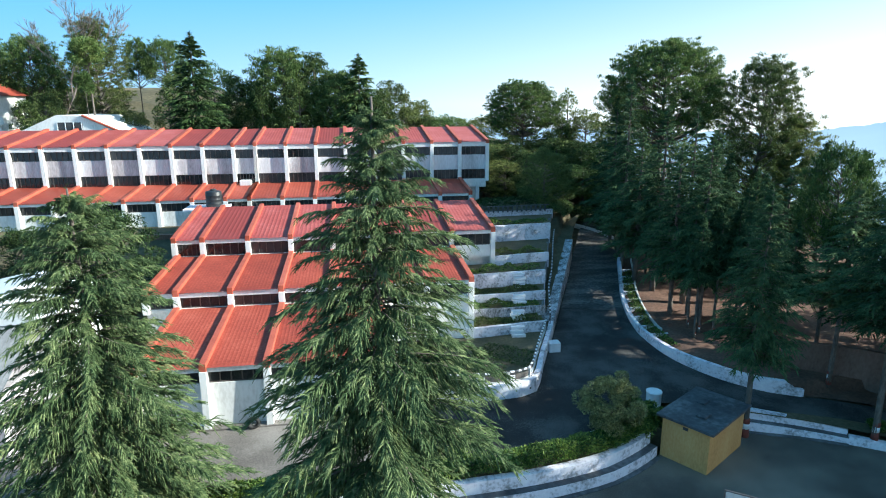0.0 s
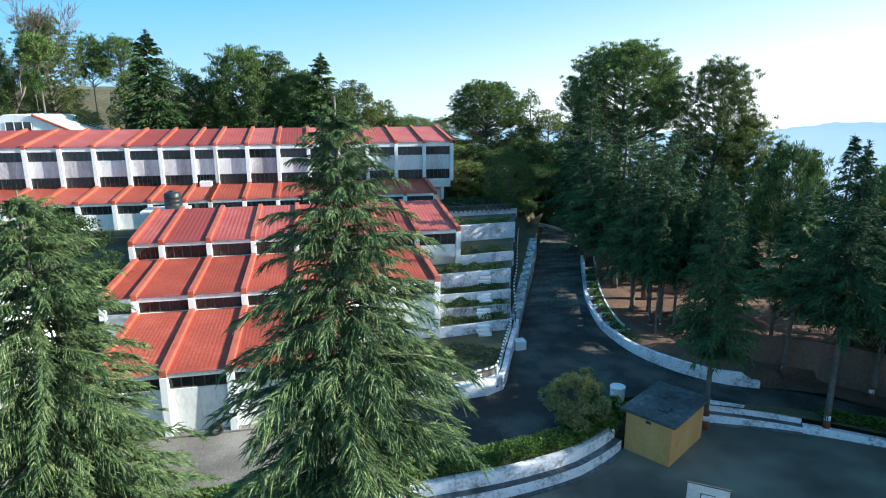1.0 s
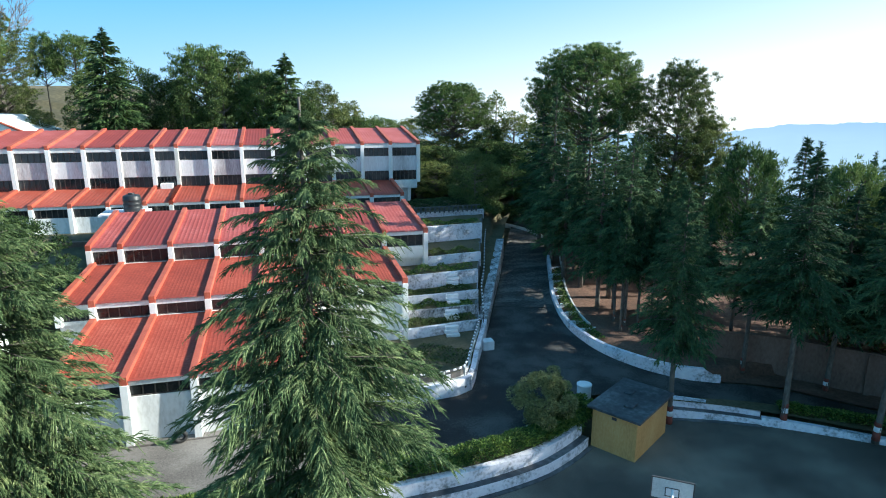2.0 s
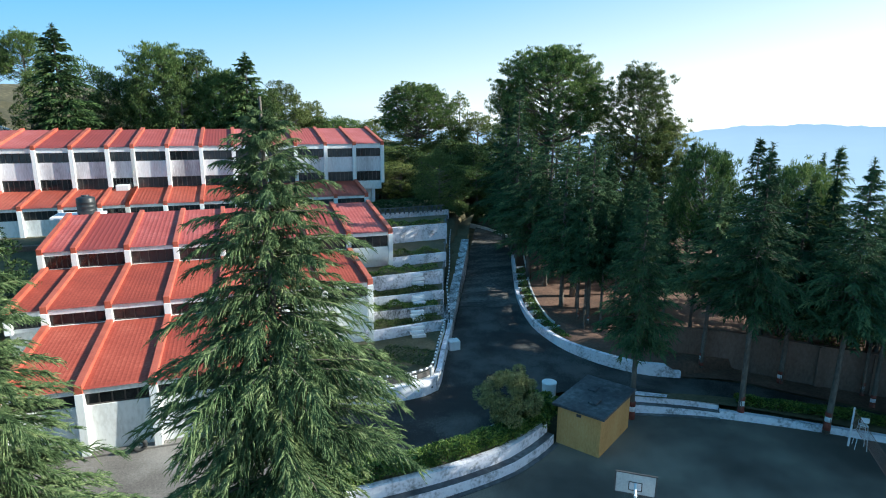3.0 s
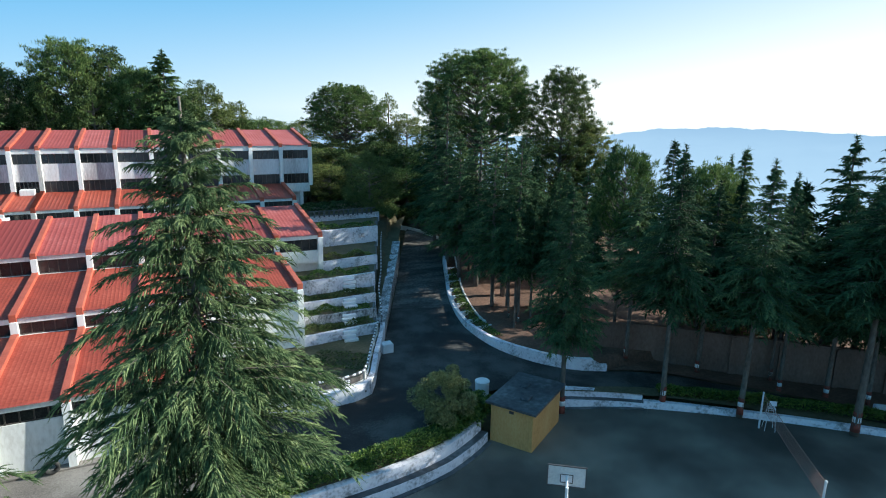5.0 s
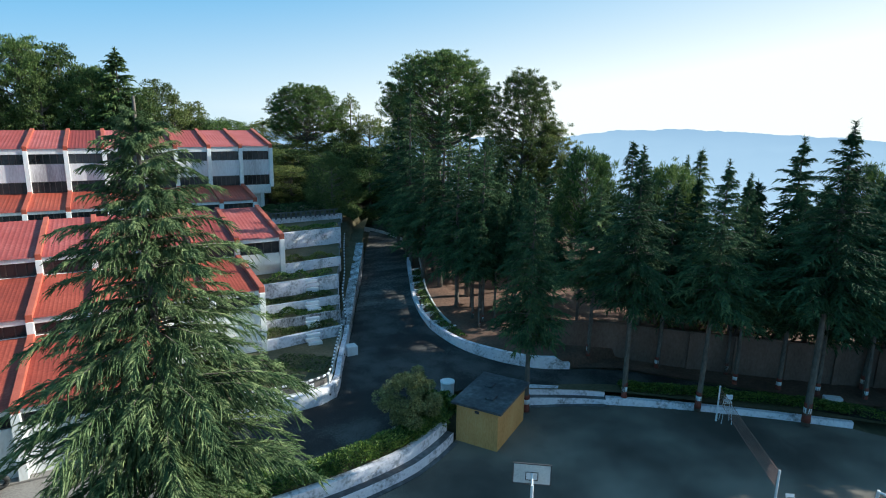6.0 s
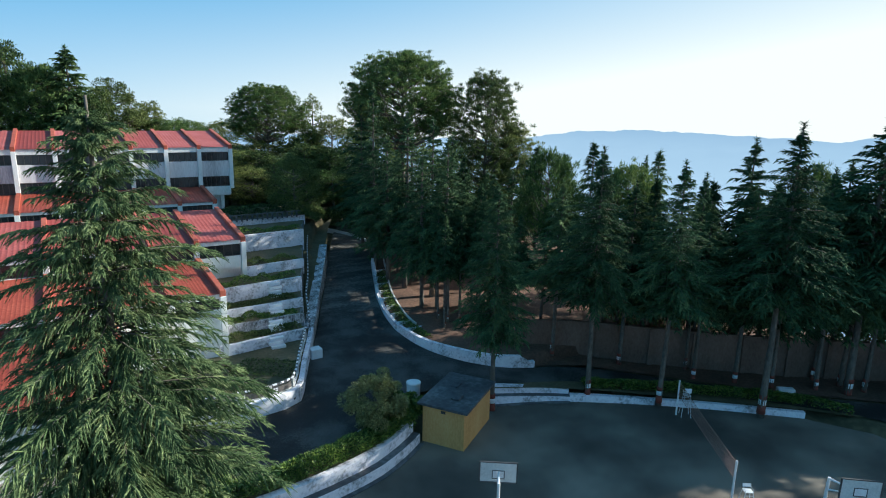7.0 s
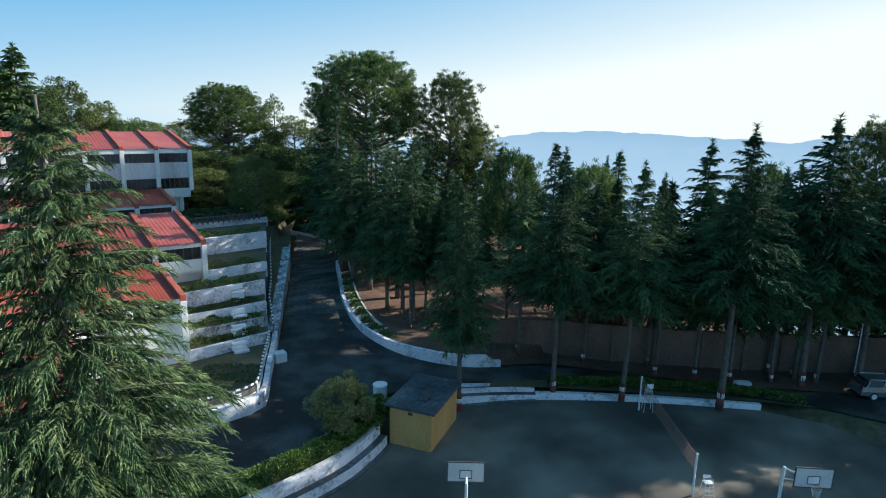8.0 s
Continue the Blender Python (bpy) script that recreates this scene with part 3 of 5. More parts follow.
# small white flights of blocks that lead from terrace to terrace
block = mesh_of("step_block", boxmesh(-0.55, 0.55, -0.18, 0.18, 0, 0.24, 0.02), M_WHITEBAND)
for k, (x1, y1, x0, y0, z) in enumerate(STEPS[:4]):
    below = 2.0 if k == 0 else STEPS[k - 1][4]
    fl = thing("garden_steps", (x1 - 2.6, y1 - 0.25, below), "short flight of white block steps between terraces", "steps", "terrace steps")
    n = 3 if k < 3 else 4
    for i in range(n):
        put("step_block", block, fl, (0.06 * (-1) ** i, -0.62 + i * 0.2, i * (z - below) / n))

# ornamental fence round the lowest terrace
fence = thing("terrace_fence", (0, 0, 0), "low pale concrete fence of pierced posts and rails", "fence")
post_me = mesh_of("post", boxmesh(-0.09, 0.09, -0.09, 0.09, 0, 0.85, 0.015), M_RAIL)
fline = [p for p in side_line if p.x > 5.0 and p.y < 44.5]
for i, p in enumerate(fline):
    side = 0.35
    d = (fline[min(i + 1, len(fline) - 1)] - fline[max(i - 1, 0)]).normalized()
    c = p.to_2d() + side * Vector((-d.y, d.x)) * 1.5
    if i % 3 == 0:
        put("post", post_me, fence, (c.x, c.y, 2.0), (0, 0, math.atan2(d.y, d.x)))
part("rail", run_wall(bmesh.new(), fline, lambda x, y: 2.12, lambda x, y: 2.22, -0.48, -0.57), M_RAIL, fence)
part("rail", run_wall(bmesh.new(), fline, lambda x, y: 2.70, lambda x, y: 2.76, -0.49, -0.56), M_DARKMETAL, fence)
# its top rail is painted in alternate black and white blocks
cap_w = mesh_of("rail_block", boxmesh(-0.15, 0.15, -0.06, 0.06, 0, 0.10, 0.01), M_WHITEBAND)
cap_d = mesh_of("rail_block", boxmesh(-0.15, 0.15, -0.06, 0.06, 0, 0.10, 0.01), M_DARKMETAL)


def capped(parent, line, aside, level, step=0.31):
    """Rail blocks set end to end along a line in plan."""
    gone, want, k = 0.0, 0.0, 0
    for p, q in zip(line, line[1:]):
        run = (q - p).length
        d = (q - p) / run
        while want < gone + run:
            c = p + d * (want - gone) + aside * Vector((-d.y, d.x))
            put("rail_block", cap_w if k % 2 else cap_d, parent, (c.x, c.y, level(c.x, c.y)), (0, 0, math.atan2(d.y, d.x)))
            want, k = want + step, k + 1
        gone += run


capped(fence, [p.to_2d() for p in fline], 0.525, lambda x, y: 2.765)
# pierced ornament blocks beside the posts
lattice = bmesh.new()
for r_ in range(4):
    for c_ in range(2):
        box(lattice, -0.17 + c_ * 0.19, -0.02 + c_ * 0.19, -0.04, 0.04, 0.06 + r_ * 0.14, 0.15 + r_ * 0.14)
lattice_me = mesh_of("lattice", lattice, M_WHITEBAND)
back_me = mesh_of("lattice_back", boxmesh(-0.22, 0.22, -0.02, 0.02, 0.02, 0.66), M_DARKMETAL)
for i, p in enumerate(fline):
    if i % 3 == 0:
        d = (fline[min(i + 1, len(fline) - 1)] - fline[max(i - 1, 0)]).normalized()
        c = p.to_2d() + 0.525 * Vector((-d.y, d.x)) + 0.33 * d.to_2d()
        bk = put("lattice_back", back_me, fence, (c.x, c.y, 2.02), (0, 0, math.atan2(d.y, d.x)))
        put("lattice", lattice_me, bk)
panel_fence = run_wall(bmesh.new(), [p for p in fline if p.y < 36.3], lambda x, y: 2.1, lambda x, y: 2.6, -0.50, -0.55)
part("panel", panel_fence, M_YARD, fence, "grey concrete infill panel")
hole = mesh_of("weep_hole", boxmesh(-0.06, 0.06, -0.02, 0.02, -0.06, 0.06), M_RUBBER)
holes = thing("weep_hole_row", (0, 0, 0), "small dark weep holes in the whitewashed wall", "drain", kind="structure")
for i, p in enumerate(side_line):
    if i % 3 == 1 and p.y < 43:
        d = (side_line[i + 1] - side_line[i - 1]).normalized()
        put("weep_hole", hole, holes, (p.x + 0.005 * d.y, p.y - 0.005 * d.x, 1.78 if i % 2 else 1.62), (0, 0, math.atan2(d.y, d.x)))
# white marker block at the foot of the climbing wall
tagged(part("marker_block", boxmesh(-0.45, 0.45, -0.4, 0.4, -0.1, 0.75, 0.05), M_WHITEBAND, at=(15.3, 41.9, 1.2)), "white painted stone block beside the drive", "block")

# thin white picket rail that climbs with the terraces
rail2 = thing("slope_railing", (0, 0, 0), "thin grey railing climbing beside the terraces", "railing")
pk = mesh_of("picket", boxmesh(-0.03, 0.03, -0.03, 0.03, 0, 0.9), M_DARKMETAL)
gl = bend([(p.x + 0.1, p.y) for p in gap], 0.55)
for i, p in enumerate(gl):
    if p.y > 44:
        put("picket", pk, rail2, (p.x + 0.25, p.y, side_top(p.x, p.y) - 0.1))
capped(rail2, [Vector((p.x + 0.25, p.y)) for p in gl if p.y > 44], 0.0, lambda x, y: side_top(x, y) + 0.80, 0.34)
for h in (0.45, 0.80):
    part("rail", run_wall(bmesh.new(), [Vector((p.x + 0.25, p.y)) for p in gl if p.y > 44], lambda x, y: side_top(x, y) - 0.1 + h, lambda x, y: side_top(x, y) - 0.04 + h, -0.03, 0.03), M_RAIL, rail2)
# parapet with pierced blocks at the top terrace, beside the upper block
top_rail = thing("upper_fence", (0, 0, 0), "dark grey pierced concrete fence on the upper terrace", "fence")
dark_post = mesh_of("post", boxmesh(-0.08, 0.08, -0.08, 0.08, 0, 0.7, 0.015), M_SLAB)
for i in range(14):
    put("post", dark_post, top_rail, (14.6 + i * 0.55, 63.9 + i * 0.03, 8.25))
for h in (0.1, 0.58):
    part("rail", run_wall(bmesh.new(), [Vector((14.4, 63.9)), Vector((22.2, 64.35))], lambda x, y: 8.3 + h, lambda x, y: 8.4 + h, -0.05, 0.05), M_SLAB, top_rail)

# ---- the building in red-roofed tiers ----
PANELS = {}


def roof_sheet_mesh(w, length, rib, course, mat):
    """Ribbed roofing: ribs run down the slope, laps run across it."""
    key = (round(w, 2), round(length, 2), rib, course, mat.name)
    if key in PANELS:
        return PANELS[key]
    n = max(2, round(w / rib))
    tall = 0.006 if rib < 0.31 else 0.011
    xs, hs = [], []
    for i in range(n):
        b = w * i / n
        for dx, h in ((0.0, tall), (0.14, tall), (0.24, 0.0), (0.90, 0.0)):
            xs.append(b + dx * w / n)
            hs.append(h)
    xs.append(w)
    hs.append(tall)
    m = max(1, round(length / course))
    ys, ls = [], []
    for j in range(m):
        ys += [length * j / m, length * (j + 0.97) / m]
        ls += [0.022, 0.0]
    ys.append(length)
    ls.append(0.022)
    gxx, gyy = np.meshgrid(xs, ys)
    zz = np.array(hs)[None, :] + np.array(ls)[:, None]
    v = np.stack([gxx, gyy, zz], -1).reshape(-1, 3)
    ii = np.arange(v.shape[0]).reshape(len(ys), len(xs))
    f = np.stack([ii[:-1, :-1], ii[:-1, 1:], ii[1:, 1:], ii[1:, :-1]], -1).reshape(-1, 4)
    PANELS[key] = quads("", v, f, mat)
    PANELS[key].name = "roof_panel"
    return PANELS[key]


WIN = {}


def window(parent, x0, x1, y, z0, z1, bars=5, curtain=None):
    """A window band of one bay: dark pane, frame and mullions."""
    key = (round(x1 - x0, 2), round(z1 - z0, 2), bars)
    w, h = x1 - x0, z1 - z0
    if key not in WIN:
        pane = mesh_of("window", boxmesh(0, w, 0.02, 0.06, 0, h), M_GLASS)
        bm = bmesh.new()
        for i in range(bars + 1):
            c = w * i / bars
            box(bm, max(0, c - 0.035), min(w, c + 0.035), -0.04, 0.018, 0.06, h - 0.06)
        box(bm, 0, w, -0.045, 0.018, 0, 0.06)
        box(bm, 0, w, -0.045, 0.018, h - 0.06, h)
        WIN[key] = (pane, mesh_of("frame", bm, M_FRAME))
    ob = put("window", WIN[key][0], parent, (x0, y, z0))
    put("frame", WIN[key][1], ob)
    return ob


def tier(house, lines, y0, y1, zf, zb, fascia, win, foot, rib, course, mat, bw=0.42, front=True, panel=None, pier_foot=None, upper=None, ends=(True, True), bars=5, lean=0.0):
    """One tier: bays between the beam lines; the roof from (y0, zf) up to (y1, zb); fascia, window band and panel below its front edge."""
    slope = math.atan2(zb - zf, y1 - y0)
    length = math.hypot(zb - zf, y1 - y0)
    L = length + 0.35
    beam_bm = boxmesh(-bw / 2, bw / 2, -0.3, length, -0.28, 0.29, 0.03)
    beam_me = mesh_of("beam", beam_bm, M_BEAM)
    pf = foot if pier_foot is None else pier_foot
    pier_me = mesh_of("pier", boxmesh(-bw / 2, bw / 2, -0.34 - lean, 0.3, pf - zf, -0.2, 0.02, top=(-bw / 2, bw / 2, -0.34, 0.3)), M_WHITE)
    for i, x in enumerate(lines):
        put("beam", beam_me, house, (x, y0, zf + 0.02), (slope, 0, 0))
        put("pier", pier_me, house, (x, y0, zf))
    for a, b in zip(lines, lines[1:]):
        x0, x1 = a + bw / 2, b - bw / 2
        me = roof_sheet_mesh(x1 - x0, L, rib, course, mat)
        put("roof_panel", me, house, (x0, y0 - 0.28 * math.cos(slope), zf - 0.28 * math.sin(slope) + 0.02), (slope, 0, 0))
        ft, wt, wb = fascia, win[0], win[1]
        part("fascia", boxmesh(x0, x1, y0 - 0.16, y0 + 0.1, wt, zf - 0.02, 0.01), M_WHITE, house, "white fascia below the roof edge")
        window(house, x0, x1, y0 + 0.14, wb, wt, bars)
        if foot < wb - 0.05:
            part("wall", boxmesh(x0, x1, y0 + 0.02, y0 + 0.12, foot, wb, 0.01), panel or M_WHITE, house, "pale rendered panel below the window")
    x0, x1 = lines[0], lines[-1]
    # the solid body below the roof
    bm = bmesh.new()
    v = [bm.verts.new(p) for p in ((x0, y0 + 0.24, foot - 1.0), (x1, y0 + 0.24, foot - 1.0), (x1, y1 + 0.2, foot - 1.0), (x0, y1 + 0.2, foot - 1.0),
                                   (x0, y0 + 0.24, zf - 0.03), (x1, y0 + 0.24, zf - 0.03), (x1, y1 + 0.2, zb - 0.05), (x0, y1 + 0.2, zb - 0.05))]
    for q in ((3, 2, 1, 0), (4, 5, 6, 7), (0, 1, 5, 4), (1, 2, 6, 5), (2, 3, 7, 6), (3, 0, 4, 7)):
        bm.faces.new([v[i] for i in q])
    part("wall", bm, M_WHITE, house)


LOW = [-12.6, -8.85, -5.25, -1.65, 1.95, 5.55, 9.0, 12.85]
low_house = thing("terraced_building", (0, 0, 0), "white school block with three tiers of ribbed red roofs", "building")
tier(low_house, LOW[:5], 34.2, 43.6, 5.12, 5.6, 5.05, (4.83, 4.05), 1.15, 0.24, 0.36, M_ROOF, lean=0.12)
tier(low_house, [-14.7] + LOW[:7], 43.6, 52.6, 6.86, 7.3, 6.8, (6.50, 5.66), 5.4, 0.24, 0.45, M_ROOF)
tier(low_house, [-14.9] + LOW, 52.6, 62.4, 8.80, 9.95, 8.75, (8.45, 7.36), 7.1, 0.36, 2.4, M_ROOF_PALE)
# plinth, joint and side walls
part("plinth", boxmesh(-14.6, 2.2, 33.7, 34.4, 0.95, 1.32, 0.02), M_YARD, low_house, "pale concrete plinth")
part("wall", boxmesh(-14.8, 9.2, 43.8, 52.9, 0.9, 5.6), M_WHITE, low_house)
part("wall", boxmesh(-14.9, 13.0, 53.4, 62.2, 2.8, 7.2), M_WHITE, low_house)
part("wall", boxmesh(9.2, 12.64, 52.66, 53.4, 6.3, 7.3, 0.01), M_WHITE, low_house, "overhanging white panel")
part("pier", boxmesh(12.64, 13.06, 52.3, 52.9, 3.5, 8.6, 0.02), M_WHITE, low_house)
part("pier", boxmesh(8.8, 9.2, 43.3, 43.9, 1.0, 6.7, 0.02), M_WHITE, low_house)
part("wall", boxmesh(2.2, 8.8, 43.66, 43.8, 1.0, 5.38, 0.01), M_WHITE, low_house)
# lintel roof and tank platform at the back of the tiers
tank_pad = tagged(part("tank_slab", boxmesh(-16.6, -12.4, 62.6, 65.6, 9.55, 9.8, 0.02), M_LIME), "pale concrete slab behind the roof ridge", "slab", kind="structure")
part("wall", boxmesh(-16.2, -12.8, 62.7, 65.4, 6.5, 9.55), M_WHITE, low_house)
bm = bmesh.new()
prof = ((0.0, 0.76), (0.1, 0.80), (0.32, 0.80), (0.37, 0.84), (0.44, 0.80), (0.72, 0.80), (0.77, 0.84), (0.84, 0.80), (1.12, 0.80), (1.17, 0.84), (1.24, 0.80), (1.5, 0.80), (1.6, 0.74), (1.68, 0.45), (1.7, 0.3), (1.74, 0.3))
tube(bm, [(0, 0, z) for z, r in prof], [r for z, r in prof], 28)
tank = thing("water_tank", (-13.8, 64.0, 9.8), "black ribbed plastic water tank on the roof slab", "tank")
part("drum", bm, M_TANK, tank, smooth=True)
part("lid", tube(bmesh.new(), [(0, 0, 1.74), (0, 0, 1.82)], [0.32, 0.28], 16), M_TANK, tank)

up_house = thing("upper_building", (0, 0, 0), "long white two-storey block with ribbed red roof bays", "building")
RIGHT = [17.2 - 3.5 * k for k in range(9)][::-1]
LEFT = [-13.3 - 3.44 * k for k in range(12)][::-1]
for lines, dz in ((LEFT + [RIGHT[0]], 0.0), (RIGHT, 0.04)):
    tier(up_house, lines, 74.0, 84.0, 15.42 + dz, 16.85 + dz, 15.3, (14.9, 13.86), 12.06, 0.36, 3.0, M_ROOF_PALE, panel=M_STAIN, pier_foot=10.6, lean=0.0)
    for a, b in zip(lines, lines[1:]):
        window(up_house, a + 0.21, b - 0.21, 74.14, 10.86, 12.05, 6)
for lines in ([x for x in LEFT] + [RIGHT[0]], [x for x in RIGHT if x < 14.5]):
    tier(up_house, lines, 67.2, 74.0, 10.08, 10.85, 10.0, (9.78, 8.88), 7.2, 0.36, 2.2, M_ROOF, bars=6)
part("wall", boxmesh(13.9, 17.1, 74.02, 74.6, 9.8, 10.86, 0.01), M_WHITE, up_house, "overhanging white panel")
part("wall", boxmesh(13.5, 16.4, 74.7, 83.5, 6.5, 10.8), M_WHITE, up_house)
part("pier", boxmesh(15.9, 16.3, 74.2, 74.7, 6.5, 9.8), M_WHITE, up_house)
part("wall", boxmesh(-51, 17.1, 84.02, 84.3, 6.5, 16.7), M_WHITE, up_house)
# the narrow stair bay's parapet
part("parapet", boxmesh(-12.7, -11.4, 73.0, 73.95, 10.7, 11.35, 0.03), M_WHITE, up_house, "white parapet over the stair bay")

# ---- trees ----


def unit(v):
    return v / np.maximum(np.linalg.norm(v, axis=-1, keepdims=True), 1e-6)


def blades(P, D, length, width, rng, sag=0.25, wild=0.9):
    """Slender needles or leaves, one three-cornered piece each."""
    n = len(P)
    length = np.broadcast_to(length, n)[:, None]
    width = np.broadcast_to(width, n)[:, None]
    side = unit(np.cross(D, unit(rng.normal(0, 1, (n, 3)) * wild + np.array([0, 0, 1.0]))))
    tip = P + D * length - np.array([0, 0, 1.0]) * length * sag
    return np.stack([P + side * width * 0.5, P - side * width * 0.5, tip], 1).reshape(-1, 3)


def leaf_mesh(name, v, mat):
    n = len(v) // 3
    me = quads("", v, np.arange(3 * n).reshape(n, 3), mat)
    me.name = name
    return me


def conifer_meshes(seed, H, R, base, whorls, per, twig_gap, blade, mat, trunk_r, shape=0.8, droop=0.25, ragged=0.2, m=9, slim=0.3, plate=0.36, even=0.35, tuft=7, taper=0.5, hang=0.3, bare=0.1, spire=0.0, jitter=0.008, wild=0.45, splay=0.8, strip=0.0):
    """Trunk with limbs, and crown, of a deodar or another conifer of height H and spread R: drooping feathered sprays in tiers."""
    rng = np.random.default_rng(seed)
    bm = bmesh.new()
    bend_x, bend_y = rng.normal(0, 0.008 * H, 2)
    trunk = lambda z: np.array([bend_x * math.sin(2.2 * z / H), bend_y * math.sin(1.7 * z / H), z])
    zs = np.linspace(-0.3, H * 0.985, 14)
    tube(bm, [trunk(z) for z in zs], [trunk_r * (1 - z / H) ** 0.8 + 0.025 + (0.12 * trunk_r if z < 0.5 else 0) for z in np.clip(zs, 0, H)], 9)
    up = np.array([0, 0, 1.0])
    all_v = []
    for w in range(whorls):
        u = min(max((w + rng.uniform(-even, even)) / whorls, 0.0), 0.985)
        u = 1 - (1 - u) ** 1.35
        z0 = H * (base + (0.965 - base) * u)
        k = max(4, int(per * (1 - 0.45 * u)))
        turn = rng.uniform(0, math.tau)
        swell = 1 + 0.16 * noise.noise((w * 0.6, seed, 0.0))
        for b in range(k):
            az = turn + math.tau * b / k + rng.normal(0, 0.22)
            L = R * swell * ((1 - u) ** shape * (1.0 - spire * max(0.0, u - 0.5)) + 0.014) * rng.uniform(1 - 1.8 * ragged, 1 + ragged) * (0.75 + 0.25 * min(1.0, u / 0.06))
            out = np.array([math.cos(az), math.sin(az), 0])
            side = np.array([-math.sin(az), math.cos(az), 0])
            rise = 0.10 + 0.8 * max(0.0, u - 0.55) + rng.normal(0, 0.08)
            sag = droop * (1 - 0.7 * u)
            o = trunk(min(z0 + rng.normal(0, jitter * H), H * 0.98))

            def spine(q):
                q = np.asarray(q)[:, None]
                return o + out * L * q + up * L * (rise * q - sag * q ** 2 - 0.15 * q ** 5)
            if L > 0.3 * R or w % 3 == 0:
                sp = spine(np.linspace(0, 0.92, 4))
                tube(bm, sp, [max(0.012, 0.05 * trunk_r / 0.25 * (1 - t) * (0.3 + L / R)) for t in np.linspace(0, 0.95, 4)], 3, cap=False)
            bl = blade * (1 - taper * u)
            nt_ = max(tuft, int(L / (twig_gap * (1 - 0.45 * u)))) * 2
            q = np.clip(bare + (1 - bare) * (np.arange(nt_) // 2 * 2 + 1.0 + rng.uniform(-0.8, 0.8, nt_)) / nt_, 0.03, 1.0)
            sg = np.where(np.arange(nt_) % 2 == 0, 1.0, -1.0)
            tl = (plate * L * (1 - q) ** 0.7 + 0.9 * bl + 0.07 * L) * rng.uniform(0.55, 1.3, nt_)
            td = unit(out * rng.uniform(0.5, 1.0, (nt_, 1)) + side * (sg * rng.uniform(0.35, 1.0, nt_) * (1.05 - 0.6 * q))[:, None] + up * rng.normal(0.0, 0.22, (nt_, 1)))
            tt = (np.arange(m) + 0.5)[None, :] / m + rng.uniform(-0.03, 0.03, (nt_, m))
            across = unit(np.cross(td, up))[:, None, :]
            flip = np.where(np.arange(m) % 2 == 0, 1.0, -1.0)[None, :]
            # a feather: needles in pairs along the twig, which hangs towards its end
            P = spine(q)[:, None, :] + td[:, None, :] * (tl[:, None] * tt)[..., None]
            P[..., 2] -= hang * tl[:, None] * tt ** 2 + rng.uniform(-0.10, 0.10, (nt_, m)) * bl
            D = unit(td[:, None, :] * rng.uniform(0.6, 1.2, (nt_, m, 1)) * splay + across * flip[..., None] * rng.uniform(0.35, 0.95, (nt_, m, 1)) * (1.1 - 0.6 * tt[..., None]) + up * (rng.normal(0.02, 0.22, (nt_, m)) - 1.3 * hang * tt ** 2)[..., None])
            if strip:
                # the leafy body of each twig: a drooping, ridged finger
                row = []
                for f, w in ((0.0, 0.6), (0.5, 1.0), (1.05, 0.05)):
                    c = spine(q) + td * (tl * f)[:, None] - up * (hang * tl * f * f)[:, None]
                    wide = across[:, 0] * (w * strip * (1 - 0.4 * u) * rng.uniform(0.75, 1.3, nt_))[:, None]
                    drop = up * (0.7 * w * strip)
                    row.append((c - wide - drop, c + 0.35 * drop, c + wide - drop))
                for a_, b_ in zip(row, row[1:]):
                    for k0, k1 in ((0, 1), (1, 2)):
                        all_v.append(np.stack([a_[k0], a_[k1], b_[k1], a_[k0], b_[k1], b_[k0]], 1).reshape(-1, 3))
            P, D = P.reshape(-1, 3), D.reshape(-1, 3)
            n = len(P)
            all_v.append(blades(P, D, bl * rng.uniform(0.65, 1.35, n), bl * slim * rng.uniform(0.7, 1.3, n), rng, 0.12, wild))
    n = 150
    hz2 = rng.uniform(0.91, 0.995, n) * H
    P = np.stack([trunk(z) for z in hz2])
    D = unit(np.stack([rng.normal(0, 1, n), rng.normal(0, 1, n), rng.uniform(0.2, 1.4, n)], 1))
    all_v.append(blades(P, D, blade * rng.uniform(0.8, 1.8, n), blade * 0.22, rng, 0.1))
    return mesh_of("trunk", bm, M_BARK, True), leaf_mesh("crown", np.concatenate(all_v), mat)


